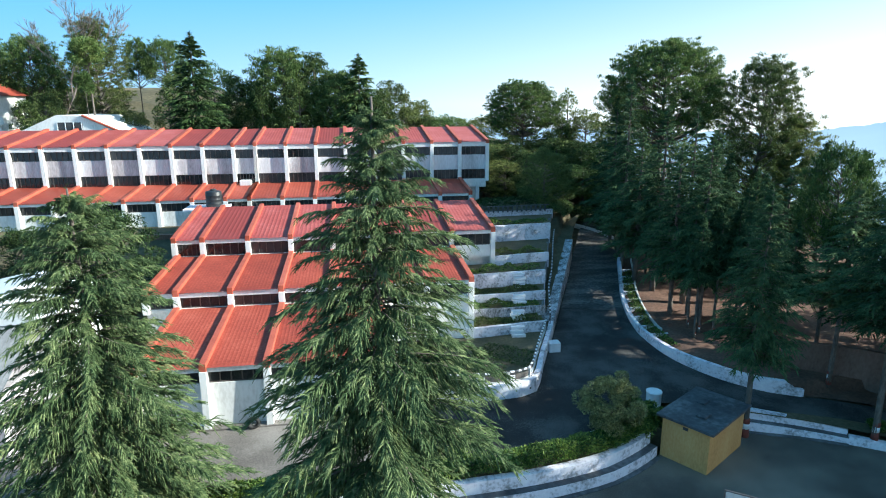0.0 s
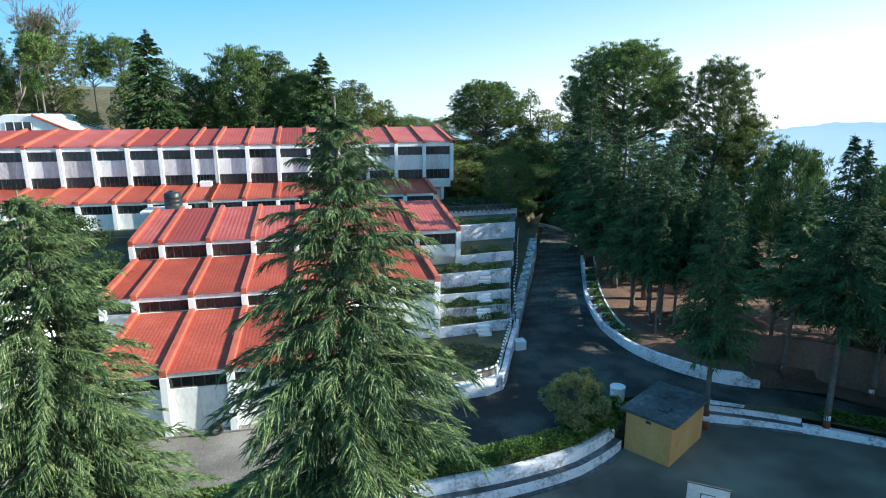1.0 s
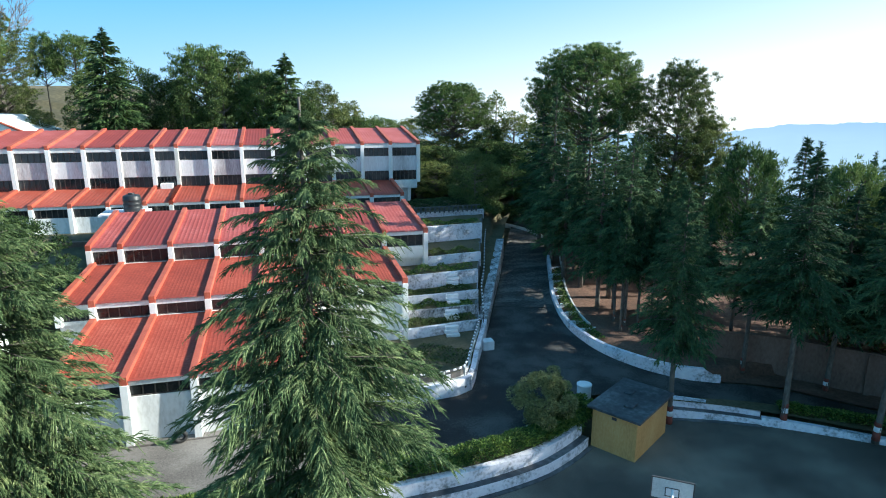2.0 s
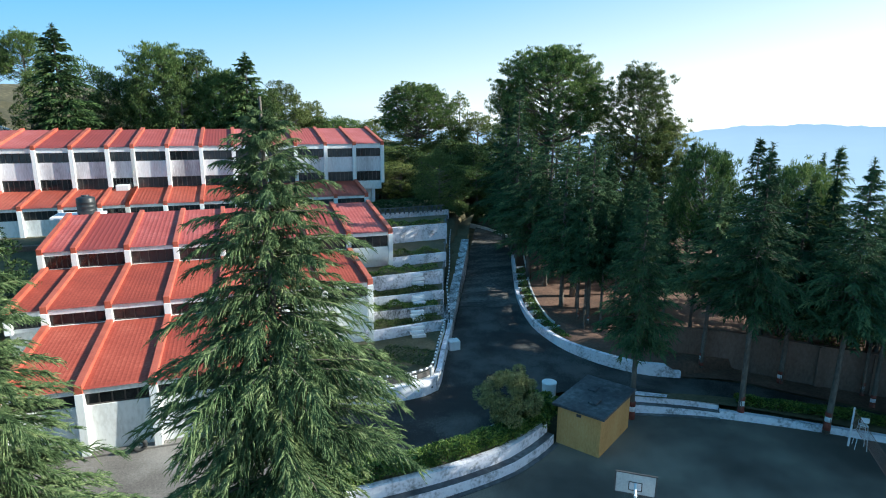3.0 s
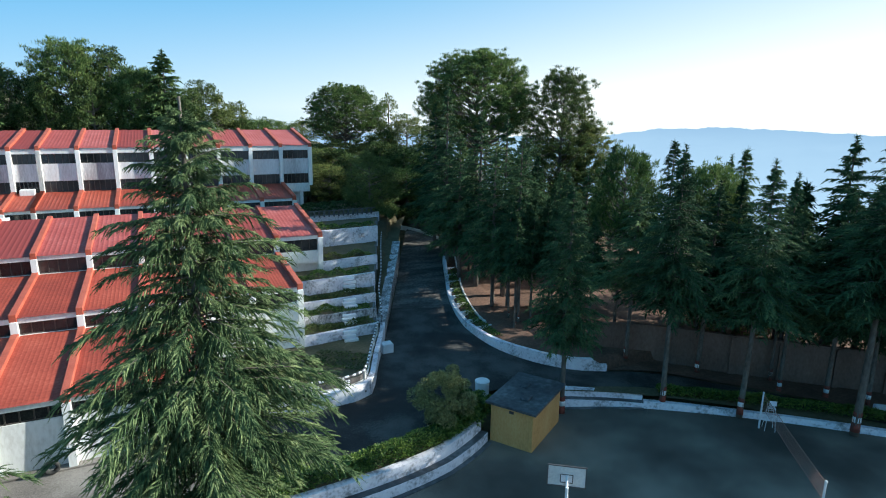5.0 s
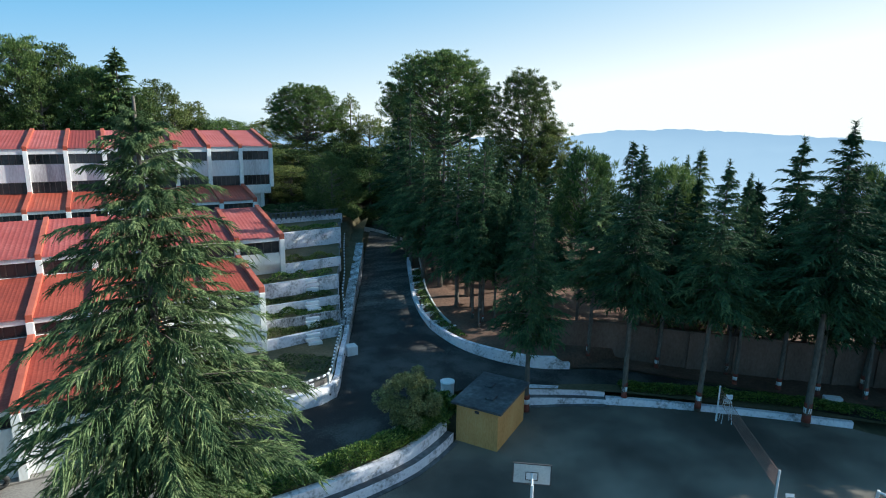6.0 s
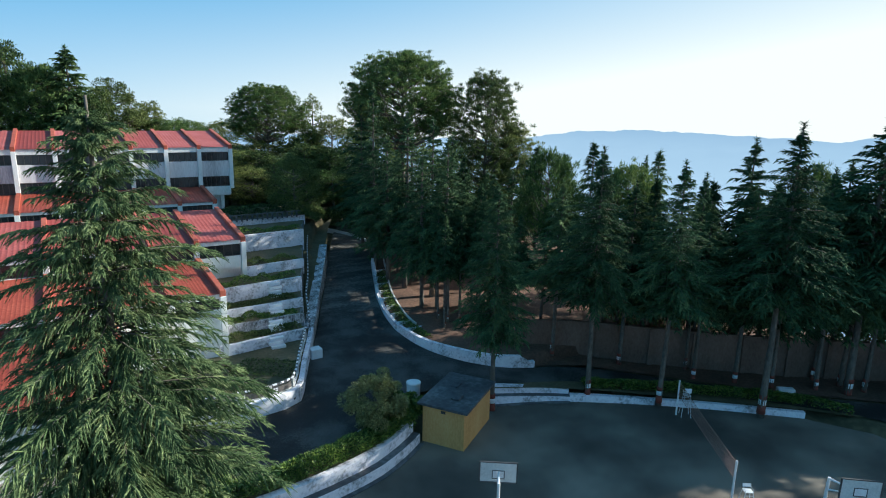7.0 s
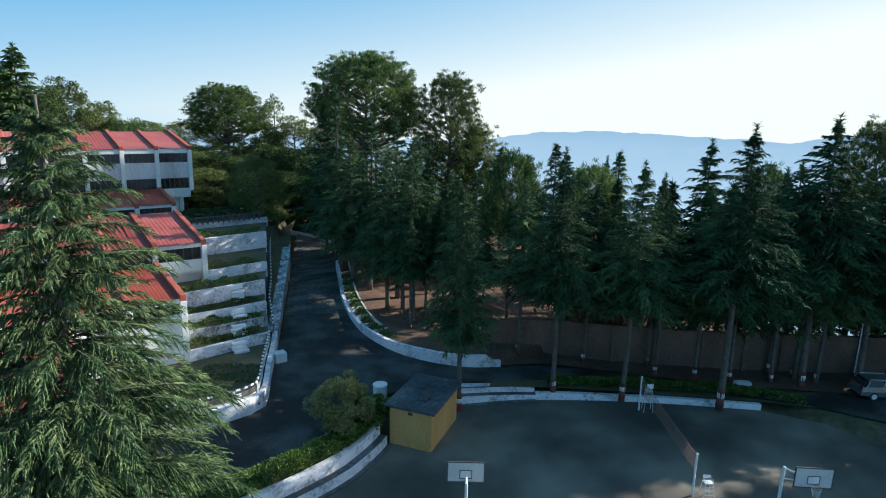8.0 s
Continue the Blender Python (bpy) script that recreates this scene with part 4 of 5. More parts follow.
def pine_meshes(seed, H, clear, R, rz, limbs, tufts, per, size, mat, trunk_r, low=-0.35, tight=0.34, full=0.55, bark=None):
    """A long-needled pine: bare trunk, rising limbs that show from below, and tufts of needles at the limbs' ends that make a domed head."""
    rng = np.random.default_rng(seed)
    bm = bmesh.new()
    bx, by = rng.normal(0, 0.018 * H, 2)
    tr = lambda z: np.array([bx * math.sin(2.4 * z / H), by * math.sin(1.8 * z / H), z])
    zs = np.linspace(-0.3, H * 0.93, 10)
    tube(bm, [tr(z) for z in zs], [trunk_r * (1 - 0.88 * max(z, 0) / H) + 0.02 for z in zs], 8)
    cz = H - rz
    C, A = [], []
    for i in range(limbs):
        f = (i + 0.5) / limbs
        az = i * 2.39996 + rng.normal(0, 0.25)
        lift = math.asin(low + (0.985 - low) * f)
        lump = 1 + 0.13 * noise.noise((math.cos(az) * 1.4 + seed, math.sin(az) * 1.4, lift * 1.5)) + rng.normal(0, 0.06)
        rad = R * math.cos(lift) * lump
        T = np.array([math.cos(az) * rad, math.sin(az) * rad, cz + rz * math.sin(lift) * (0.92 + 0.08 * lump)])
        zt = min(max(clear, T[2] - 0.55 * rad - rng.uniform(0.1, 0.6)), 0.9 * H)
        a0 = tr(zt)
        T = T + np.array([a0[0], a0[1], 0]) * 0.6
        mid = a0 + (T - a0) * 0.55 + np.array([0, 0, -0.10 * rad + rng.normal(0, 0.2)])
        tube(bm, [a0, mid, a0 + (T - a0) * 0.95], [trunk_r * 0.33, trunk_r * 0.2, 0.025], 5, cap=False)
        for k in range(tufts):
            q = rng.uniform(full, 1.0) ** 0.7
            on = a0 * (1 - q) ** 2 + 2 * mid * q * (1 - q) + T * q * q
            c = on + rng.normal(0, 1, 3) * np.array([1, 1, 0.55]) * tight * R * 0.42 + np.array([0, 0, 0.10 * R * rng.uniform(0, 1)])
            if k % 3 == 0:
                tube(bm, [on, c], [0.03, 0.012], 3, cap=False)
            C.append(c)
            A.append(unit(c - np.array([0, 0, cz - 0.5 * rz])))
    C, A = np.repeat(np.array(C), per, 0), np.repeat(np.array(A), per, 0)
    n = len(C)
    D = unit(rng.normal(0, 0.75, (n, 3)) + A * 0.7 + np.array([0, 0, 0.45]))
    P = C + rng.normal(0, 1, (n, 3)) * np.array([1, 1, 0.6]) * size * 0.55
    crown = blades(P, D, size * rng.uniform(0.7, 1.3, n), size * 0.26 * rng.uniform(0.7, 1.3, n), rng, 0.1, 2.0)
    return mesh_of("trunk", bm, bark or M_BARK, True), leaf_mesh("crown", crown, mat)


def round_meshes(seed, H, clear, rx, rz, clumps, per, size, mat, trunk_r, open_=0.5, bark=None, clump_r=0.24, flat=0.7, fat=0.5, peak=0.0):
    """Trunk with limbs, and a crown of leaf clumps: broad trees and bushes; peak narrows it towards its top."""
    rng = np.random.default_rng(seed)
    bm = bmesh.new()
    cz = clear + (H - clear) * 0.5
    if trunk_r:
        zs = np.linspace(-0.3, H * 0.86, 9)
        bx, by = rng.normal(0, 0.02 * H, 2)
        tr = lambda z: np.array([bx * math.sin(2 * z / H), by * math.sin(1.6 * z / H), z])
        tube(bm, [tr(z) for z in zs], [trunk_r * (1 - 0.85 * max(z, 0) / H) + 0.02 for z in zs], 8)
    all_v = []
    for i in range(clumps):
        d = unit(rng.normal(0, 1, 3))
        rad = rng.uniform(open_, 1.0) ** 0.6
        wob = 1 + 0.30 * noise.noise((d[0] * 1.9 + seed, d[1] * 1.9, d[2] * 1.9))
        thin = 1 - peak * 0.5 * (d[2] + 1)
        c = np.array([d[0] * rx * rad * wob * thin, d[1] * rx * rad * wob * thin, cz + d[2] * rz * rad * wob])
        cr = clump_r * rx * rng.uniform(0.6, 1.3) * (0.6 + 0.4 * thin)
        if trunk_r and i % 2 == 0:
            zt = max(clear * 0.8, min(c[2] - 0.25 * rx * rng.uniform(0.5, 1.5), H * 0.85))
            a0 = tr(zt)
            m1 = a0 + (c - a0) * 0.5 + np.array([0, 0, -0.04 * rx])
            tube(bm, [a0, m1, c], [trunk_r * 0.30, trunk_r * 0.2, 0.02], 4, cap=False)
        dd = unit(rng.normal(0, 1, (per, 3)) + np.array([0, 0, 0.35]))
        rr = cr * rng.uniform(0.25, 1.0, (per, 1)) ** 0.5
        P = c + dd * rr * np.array([1, 1, flat])
        D = unit(dd + rng.normal(0, 0.55, (per, 3)))
        all_v.append(blades(P, D, size * rng.uniform(0.6, 1.3, per), size * fat * rng.uniform(0.7, 1.3, per), rng, 0.1))
    return mesh_of("trunk", bm, bark or M_BARK, True) if trunk_r else None, leaf_mesh("crown", np.concatenate(all_v), mat)


def band_meshes(r):
    out = []
    for z0, z1, m, nm in ((-0.05, 0.55, M_REDBAND, "red_band"), (0.55, 0.9, M_WHITEBAND, "white_band"), (0.9, 1.2, M_REDBAND, "red_band")):
        bm = bmesh.new()
        tube(bm, [(0, 0, z0), (0, 0, z1)], [r * (1.2 if z0 < 0 else 1.07), r * 1.05], 12)
        out.append((nm, mesh_of(nm, bm, m, True)))
    return out


def tree(name, meshes, at, label, turn=0.0, scale=1.0, wide=1.0, group="", bands=None):
    ob = thing(name, at, label, "bush" if "bush" in name else "tree", group)
    ob.rotation_euler = (0, 0, turn)
    ob.scale = (scale * wide, scale * wide, scale)
    if meshes[0]:
        put("trunk", meshes[0], ob)
    put("crown", meshes[1], ob)
    for nm, me in bands or ():
        put(nm, me, ob)
    return ob


rnd = random.Random(11)
big = conifer_meshes(1, 20.5, 3.5, 0.475, 36, 15, 0.095, 0.07, M_DEODAR, 0.17, shape=0.56, droop=0.15, ragged=0.28, m=10, slim=0.28, plate=0.15, even=0.3, tuft=13, taper=0.1, hang=0.55, bare=0.12, jitter=0.006, wild=0.5, splay=0.6, strip=0.025)
tree("deodar_tree", big, (0.56, 15.0, 0.0), "tall green deodar with drooping sprays, on the court before the wall")
big2 = conifer_meshes(2, 16.0, 5.3, 0.06, 33, 17, 0.145, 0.105, M_DEODAR, 0.26, shape=0.58, droop=0.15, ragged=0.2, m=10, slim=0.28, plate=0.14, even=0.3, tuft=13, taper=0.1, hang=0.55, bare=0.12, jitter=0.006, wild=0.5, splay=0.6, strip=0.037)
tree("deodar_tree", big2, (-10.6, 24.6, 1.2), "broad dense green deodar beside the yard")

FOREST = [conifer_meshes(20 + i, 18.0, 3.7, 0.42 if i < 3 else 0.34, 24, 9, 0.36, 0.30, M_CONIFER, 0.18, shape=0.82, droop=0.12, ragged=0.28, m=6, strip=0.085, slim=0.30, plate=0.22, hang=0.4, spire=0.3) for i in range(4)]
BACK = [conifer_meshes(26 + i, 18.0, 4.0, 0.30, 18, 7, 0.8, 0.55, M_CONIFER, 0.22, shape=0.82, droop=0.16, ragged=0.28, m=8, slim=0.34, plate=0.38, hang=0.4, spire=0.3) for i in range(2)]
BANDS = band_meshes(0.19)
FINE = [conifer_meshes(35 + i, 18.0, 3.5, 0.40, 31, 11, 0.27, 0.24, M_CONIFER, 0.17, shape=0.80, droop=0.12, ragged=0.28, m=6, strip=0.05, slim=0.28, plate=0.18, hang=0.45, bare=0.02, spire=0.3) for i in range(3)]
small = conifer_meshes(31, 15.6, 2.7, 0.34, 34, 11, 0.22, 0.2, M_CONIFER, 0.16, shape=0.66, droop=0.12, m=6, strip=0.045, slim=0.27, hang=0.5, plate=0.2)
tree("conifer_tree", small, (23.5, 30.0, 0.0), "slender dark conifer with bare lower trunk by the shed", bands=band_meshes(0.22))
for (x, y), top, k, wd in (((30.33, 27.69), 18.1, 0, 1.0), ((33.9, 24.35), 17.4, 1, 1.05), ((38.75, 19.75), 19.9, 2, 1.15)):
    tree("conifer_tree", FINE[k], (x, y, 0.45), "tall dark conifer with red and white painted trunk foot", (0.5, 2.2, 4.1)[k], (top - 0.45) / 18.0, wd, "conifers along the court", BANDS)

# the wood beyond the road: foot of each trunk and the height of its top
# those past x 57 below y 8 stand unseen, added to shade the court
WOOD = ((31.9, 33.2, 15.2), (39.4, 25.5, 14.0), (41.45, 23.4, 15.0), (43.2, 21.6, 15.5), (36.4, 30.2, 15.3), (45.6, 19.6, 15.0), (47.9, 19.0, 15.6), (48.5, 17.6, 17.0), (50.0, 15.3, 17.0), (47.3, 20.6, 17.4), (48.2, 22.0, 16.7), (40.3, 26.9, 16.1), (46.9, 18.0, 20.6), (51.8, 14.1, 17.6),
        (46.1, 27.0, 18.6), (42.2, 34.0, 16.8), (43.2, 29.0, 15.2), (48.5, 26.0, 14.5), (53.0, 24.0, 14.0), (58.0, 17.0, 17.5), (61.0, 12.0, 18.5), (58.0, 6.5, 19), (66.0, 4.0, 19), (45.0, 39.0, 15.0), (50.0, 33.0, 13.5), (57.0, 29.0, 12.5), (63.0, 21.0, 16), (52.0, 40.0, 12), (55.5, 11.8, 18.5), (44.5, 25.5, 15.0), (51.5, 22.6, 15.5), (56.5, 20.0, 16.5),
        (36.5, 33.5, 15.2), (39.5, 30.8, 15.2), (42.0, 27.8, 15.2), (46.0, 24.5, 15.2), (49.5, 20.8, 15.6), (60.5, 3.0, 20), (63.0, -1.0, 20), (64.0, 6.0, 20.5), (66.0, -4.0, 20))
for i, (x, y, top) in enumerate(WOOD):
    z = ground_z(x, y) - 0.05
    tree("conifer_tree", FOREST[i % 4] if i < 18 else BACK[i % 2], (x, y, z), "dark forest conifer with a painted trunk foot" if i < 14 else "dark forest conifer behind the boundary wall", rnd.uniform(0, 6), (top - z) / 18.0, 1.2 if i == 12 else 0.75 if i in (11, 15) else rnd.uniform(0.95, 1.2), "forest conifers", BANDS if i < 14 else None)

for i, (x, y, h) in enumerate(((52, 50, 14), (47, 49, 13.0), (48, 54, 13), (57, 44, 14))):
    tree("conifer_tree", BACK[i % 2], (x, y, ground_z(x, y) - 0.05), "dark forest conifer behind the boundary wall", rnd.uniform(0, 6), h / 18.0, 1.15, "forest conifers")

# dense tall group at the bend of the drive: foot, top and spread
DENSE = [conifer_meshes(40 + i, 20.0, 4.2, 0.25, 26, 9, 0.36, 0.30, M_CONIFER, 0.24, shape=0.78, droop=0.13, ragged=0.3, m=6, strip=0.075, slim=0.30, plate=0.20, hang=0.45, spire=0.2) for i in range(2)]
FARCON = conifer_meshes(42, 20.0, 4.6, 0.08, 22, 9, 0.8, 0.55, M_CONIFER, 0.26, shape=0.82, droop=0.16, ragged=0.24, m=9, slim=0.32, hang=0.4)
GROVE = ((28.4, 58.0, 22.9, 3.3), (29.6, 64.0, 20.6, 3.6), (28.2, 51.0, 19.9, 4.0), (29.6, 48.0, 19.6, 4.0), (27.6, 53.5, 17.6, 3.8), (28.8, 44.2, 18.0, 3.6), (27.4, 46.2, 16.8, 3.4), (29.6, 61.5, 16.8, 4.0), (34.6, 53.0, 18.0, 4.4), (33.5, 41.0, 15.0, 3.8))
for i, (x, y, top, r) in enumerate(GROVE):
    z = ground_z(x, y) - 0.05
    sc = (top - z) / 20.0
    tree("conifer_tree", DENSE[i % 2], (x, y, z), "dense dark conifer at the bend of the drive", rnd.uniform(0, 6), sc, r / 4.2 / sc, "conifers at the bend", BANDS if i in (2, 5, 6, 9) else None)

YOUNG = conifer_meshes(44, 18.0, 2.6, 0.50, 16, 8, 0.7, 0.5, M_CONIFER, 0.20, shape=0.8, droop=0.17, ragged=0.26, m=9, slim=0.32, plate=0.38, hang=0.4)
for i, (x, y, h) in enumerate(((27.3, 43.2, 11), (28.4, 41.3, 10.5), (35.0, 47.0, 12), (34.4, 50.2, 13), (29.6, 55.2, 13), (31.9, 40.0, 11), (30.0, 38.2, 10.5), (38.6, 34.2, 12), (26.6, 41.0, 10), (29.8, 41.6, 11), (30.8, 36.4, 10.5), (28.6, 45.6, 12), (31.4, 43.0, 12), (27.6, 42.0, 11), (30.6, 44.6, 12), (32.6, 42.2, 12), (29.2, 39.6, 11), (31.0, 47.6, 13), (33.8, 44.2, 12.5))):
    tree("conifer_tree", YOUNG, (x, y, ground_z(x, y) - 0.05), "thin young conifer with whitewashed trunk foot", rnd.uniform(0, 6), h / 18.0, 0.85, "young conifers at the bend", BANDS)

# long-needled pines with domed heads
PINES = [pine_meshes(50 + i, 22.0, 11.0, 5.6, 6.0, 44, 16, 26, 0.50, M_PINE, 0.34) for i in range(2)]
BIGPINE = pine_meshes(52, 22.0, 11.0, 6.2, 5.6, 90, 26, 40, 0.30, M_PINE, 0.36, low=-0.55, tight=0.30, full=0.66)
OPENPINE = pine_meshes(55, 22.0, 4.5, 4.4, 9.2, 84, 20, 36, 0.32, M_OLIVE, 0.34, low=-0.92, tight=0.36, full=0.45)
tree("pine_tree", BIGPINE, (35.9, 65.5, 4.0), "big round-headed pine above the grove", 1.0, 1.01, 1.0, "round-headed pines")
tree("pine_tree", OPENPINE, (42.2, 57.4, 2.5), "tall olive-green pine with open crown", 2.0, 0.985, 1.0, "round-headed pines")
tree("pine_tree", OPENPINE, (46.6, 57.0, 1.5), "tall olive-green pine with open crown", 4.4, 0.77, 0.95, "round-headed pines")
tree("pine_tree", BIGPINE, (26.7, 91.5, 7.0), "round-headed pine beyond the top of the drive", 2.4, 0.725, 1.16, "round-headed pines")
tree("pine_tree", PINES[0], (33.4, 36.4, 1.3), "round-headed pine within the wood", 5.0, 0.70, 0.62, "round-headed pines")
tree("pine_tree", PINES[1], (39.3, 33.2, 1.2), "round-headed pine within the wood", 3.3, 0.665, 0.66, "round-headed pines")
tree("pine_tree", PINES[0], (51.8, 25.0, 0.6), "round-headed pine within the wood", 2.0, 0.70, 0.5, "round-headed pines")
tree("pine_tree", OPENPINE, (54.5, 18.3, 0.5), "tall pine at the far end of the wood", 1.5, 0.88, 0.8, "round-headed pines")

# the wooded hill behind the blocks: place, top, spread and kind
BROAD = [round_meshes(60 + i, 14.0, 2.0, 5.0, 6.0, 100, 100, 0.33, (M_PINE, M_OLIVE, M_DARKLEAF)[i], 0.3, 0.55, clump_r=0.25, fat=0.6, peak=(0.0, 0.2, 0.35)[i]) for i in range(3)]
DOME = pine_meshes(64, 14.0, 3.0, 4.6, 5.6, 74, 16, 26, 0.42, M_PINE, 0.3, low=-0.8, tight=0.36)
HILLCON = conifer_meshes(45, 20.0, 5.2, 0.05, 26, 12, 0.50, 0.40, M_HILLCON, 0.26, shape=0.62, droop=0.17, ragged=0.18, m=6, strip=0.16, slim=0.34, plate=0.36, hang=0.4)
LACY = round_meshes(66, 14.0, 4.0, 3.0, 5.2, 46, 40, 0.34, M_OLIVE, 0.2, 0.2, clump_r=0.24, peak=0.4)
KINDS = {"c": (FARCON, 20.0, 4.6, "conifer_tree", "dark conifer on the hill behind the blocks"), "o": (BROAD[1], 14.4, 5.2, "broad_tree", "olive-green broad tree on the hillside"), "b": (BROAD[0], 14.4, 5.2, "broad_tree", "dark green broad-crowned tree on the hillside"),
         "d": (BROAD[2], 14.4, 5.2, "broad_tree", "dense dark green broad tree behind the block"), "n": (HILLCON, 20.0, 5.0, "conifer_tree", "large layered green conifer on the hill"), "r": (DOME, 14.3, 5.0, "pine_tree", "dense round-headed pine behind the block"),
         "p": (PINES[0], 22.0, 5.8, "pine_tree", "round-headed pine high on the hill"), "q": (PINES[1], 22.0, 5.8, "pine_tree", "round-headed pine high on the hill"), "t": (OPENPINE, 22.0, 4.7, "pine_tree", "olive-leaved tall tree high on the hill"), "l": (LACY, 14.4, 3.2, "broad_tree", "thin lacy tree on the hillside")}
HILL = ((-49.2, 108, 30.5, 4.6, "r"), (-53.0, 104, 27.5, 4.5, "d"), (-45.5, 111, 27.0, 3.6, "b"), (-37.8, 105, 32.6, 4.4, "t"), (-42.0, 95, 22.6, 3.2, "o"), (-34.3, 112, 30.4, 2.3, "p"), (-30.2, 112, 30.4, 3.8, "q"), (-22.2, 97, 30.3, 5.8, "n"), (-27.2, 104, 24.8, 3.4, "d"), (-21.5, 108, 27.6, 3.6, "b"), (-17.7, 104, 25.0, 3.4, "d"), (-15.0, 101, 21.5, 3.4, "d"),
        (-10.0, 104, 28.6, 5.6, "r"), (-12.8, 100, 24.5, 3.6, "d"), (-5.0, 103, 28.7, 5.0, "d"), (-7.5, 99, 24.0, 4.0, "d"), (2.1, 98, 27.6, 5.2, "n"), (-1.6, 101, 25.2, 4.0, "b"), (7.3, 102, 24.2, 3.9, "o"), (4.6, 97, 21.5, 3.4, "d"), (10.0, 102, 23.5, 1.6, "l"), (12.3, 104, 21.0, 3.1, "o"), (15.4, 101, 18.6, 3.0, "b"), (19.0, 110, 18.0, 2.9, "b"), (23.9, 116, 17.0, 2.7, "o"), (-31.5, 98, 19.5, 3.0, "o"), (-47.0, 100, 21.0, 3.4, "d"), (-57, 112, 31, 5.0, "b"),
        (33.6, 90, 23.5, 2.8, "l"), (35.3, 87, 19.5, 3.8, "o"), (31.6, 88, 18.5, 3.4, "d"), (36.5, 82.0, 18.0, 3.6, "d"), (29.5, 83, 15.5, 3.6, "d"), (24.2, 80.5, 14.0, 3.4, "d"), (21.5, 86, 14.5, 3.6, "o"), (38.5, 78, 18.5, 4.0, "b"), (27.0, 78.5, 13.2, 3.2, "d"), (32.0, 79.5, 15.0, 3.6, "d"), (42, 74, 17.5, 4.2, "b"), (38.5, 71.0, 15.5, 3.0, "c"), (46, 66, 17, 4.4, "b"),
        (20.6, 77.8, 12.8, 3.0, "o"), (24.2, 76.0, 11.8, 3.0, "d"), (27.4, 76.4, 11.6, 2.8, "d"), (28.5, 88.5, 15.0, 3.4, "o"), (30.5, 74.8, 11.5, 3.0, "b"), (19.5, 95, 15.0, 3.2, "b"),
        (18.7, 82, 12.6, 3.2, "o"), (23.0, 83.5, 14.6, 4.6, "d"), (26.6, 81.5, 13.6, 4.6, "d"), (31.0, 82, 15.2, 4.6, "d"), (34.5, 79, 15.0, 4.6, "b"), (21.0, 79, 11.0, 3.6, "d"), (29.2, 77, 11.8, 4.0, "d"), (33.5, 75, 12.5, 3.8, "d"), (24.5, 90, 15.5, 4.2, "o"), (20.5, 90, 14.5, 4.0, "b"), (16.5, 93, 14.6, 3.6, "o"), (28, 125, 16.6, 4.4, "o"), (22, 131, 16.4, 4.4, "b"), (33, 121, 16.6, 4.4, "d"), (13.5, 119, 17.6, 4.4, "o"), (17.5, 124, 17.0, 4.0, "b"), (-1.0, 100.5, 25.0, 4.6, "r"), (5.4, 99.5, 22.8, 4.2, "d"), (9.4, 99, 20.6, 3.8, "o"), (13.0, 100, 18.4, 3.4, "d"), (-15.5, 103, 24.0, 4.0, "d"), (22.0, 101, 15.6, 4.6, "d"), (29.5, 99, 16.2, 4.6, "d"), (34.0, 96, 16.4, 4.4, "o"))
for i, (x, y, top, r, kind) in enumerate(HILL):
    z = ground_z(x, y) - 0.1
    ms, hh, rr, nm, lab = KINDS[kind]
    sc = max(5.0, top - z) / hh
    tree(nm, ms, (x, y, z), lab, rnd.uniform(0, 6), sc, r / rr / sc, "hillside trees")

# two bare-stemmed pines with tufted heads on the hill
TUFT = pine_meshes(70, 18.0, 14.6, 1.6, 1.7, 24, 10, 22, 0.42, M_PINE, 0.15, low=-0.7)
for x, y, top in ((-35.2, 93.6, 29.3), (-35.9, 93.3, 24.6)):
    z = ground_z(x, y)
    tree("pine_tree", TUFT, (x, y, z), "bare-stemmed pine with a tufted head", rnd.uniform(0, 6), (top - z) / 18.4, 1.1 if top > 28 else 0.7, "bare-stemmed pines")


def bare_tree(seed, H):
    """A leafless tree: forking limbs and fine twigs in one mesh."""
    rng = random.Random(seed)
    bm = bmesh.new()

    def grow(p, d, length, r, depth):
        q = p + d * length
        m = p + d * length * 0.5 + Vector((rng.gauss(0, 0.05), rng.gauss(0, 0.05), 0)) * length
        tube(bm, [p, m, q], [r, r * 0.85, r * 0.68], 5 if depth < 2 else 3, cap=False)
        if depth >= 6:
            return
        for _ in range(2 if depth < 1 else 3):
            nd = (d + Vector((rng.gauss(-0.02, 0.36), rng.gauss(0, 0.3), rng.gauss(0.08, 0.16)))).normalized()
            grow(q, nd, length * rng.uniform(0.55, 0.85), max(0.028, r * 0.6), depth + 1)
    grow(Vector((0, 0, -0.2)), Vector((0.03, 0, 1)), H * 0.27, 0.24, 0)
    return mesh_of("trunk", bm, M_BARE)


bare = thing("bare_tree", (-41.2, 98.5, ground_z(-41.2, 98.5)), "tall leafless grey tree on the hill", "tree")
bt = put("trunk", bare_tree(8, 27.0), bare)

# dark leafy trees beside the upper terraces, and shrubs
LEAFY = round_meshes(72, 9.0, 0.6, 4.2, 4.2, 90, 300, 0.20, M_DARKLEAF, 0.2, 0.6, clump_r=0.25)
tree("broad_tree", LEAFY, (-19.6, 49.0, 2.6), "dense dark green leafy tree behind the deodar", 0, 1.05, 1.0, "leafy trees by the block")
tree("broad_tree", LEAFY, (23.0, 68.5, 6.8), "dark leafy tree at the top of the terraces", 1.0, 0.85, 0.9, "leafy trees by the block")
tree("broad_tree", LEAFY, (-26.5, 51.0, 2.5), "dense dark green leafy tree behind the deodar", 2, 0.85, 1.0, "leafy trees by the block")
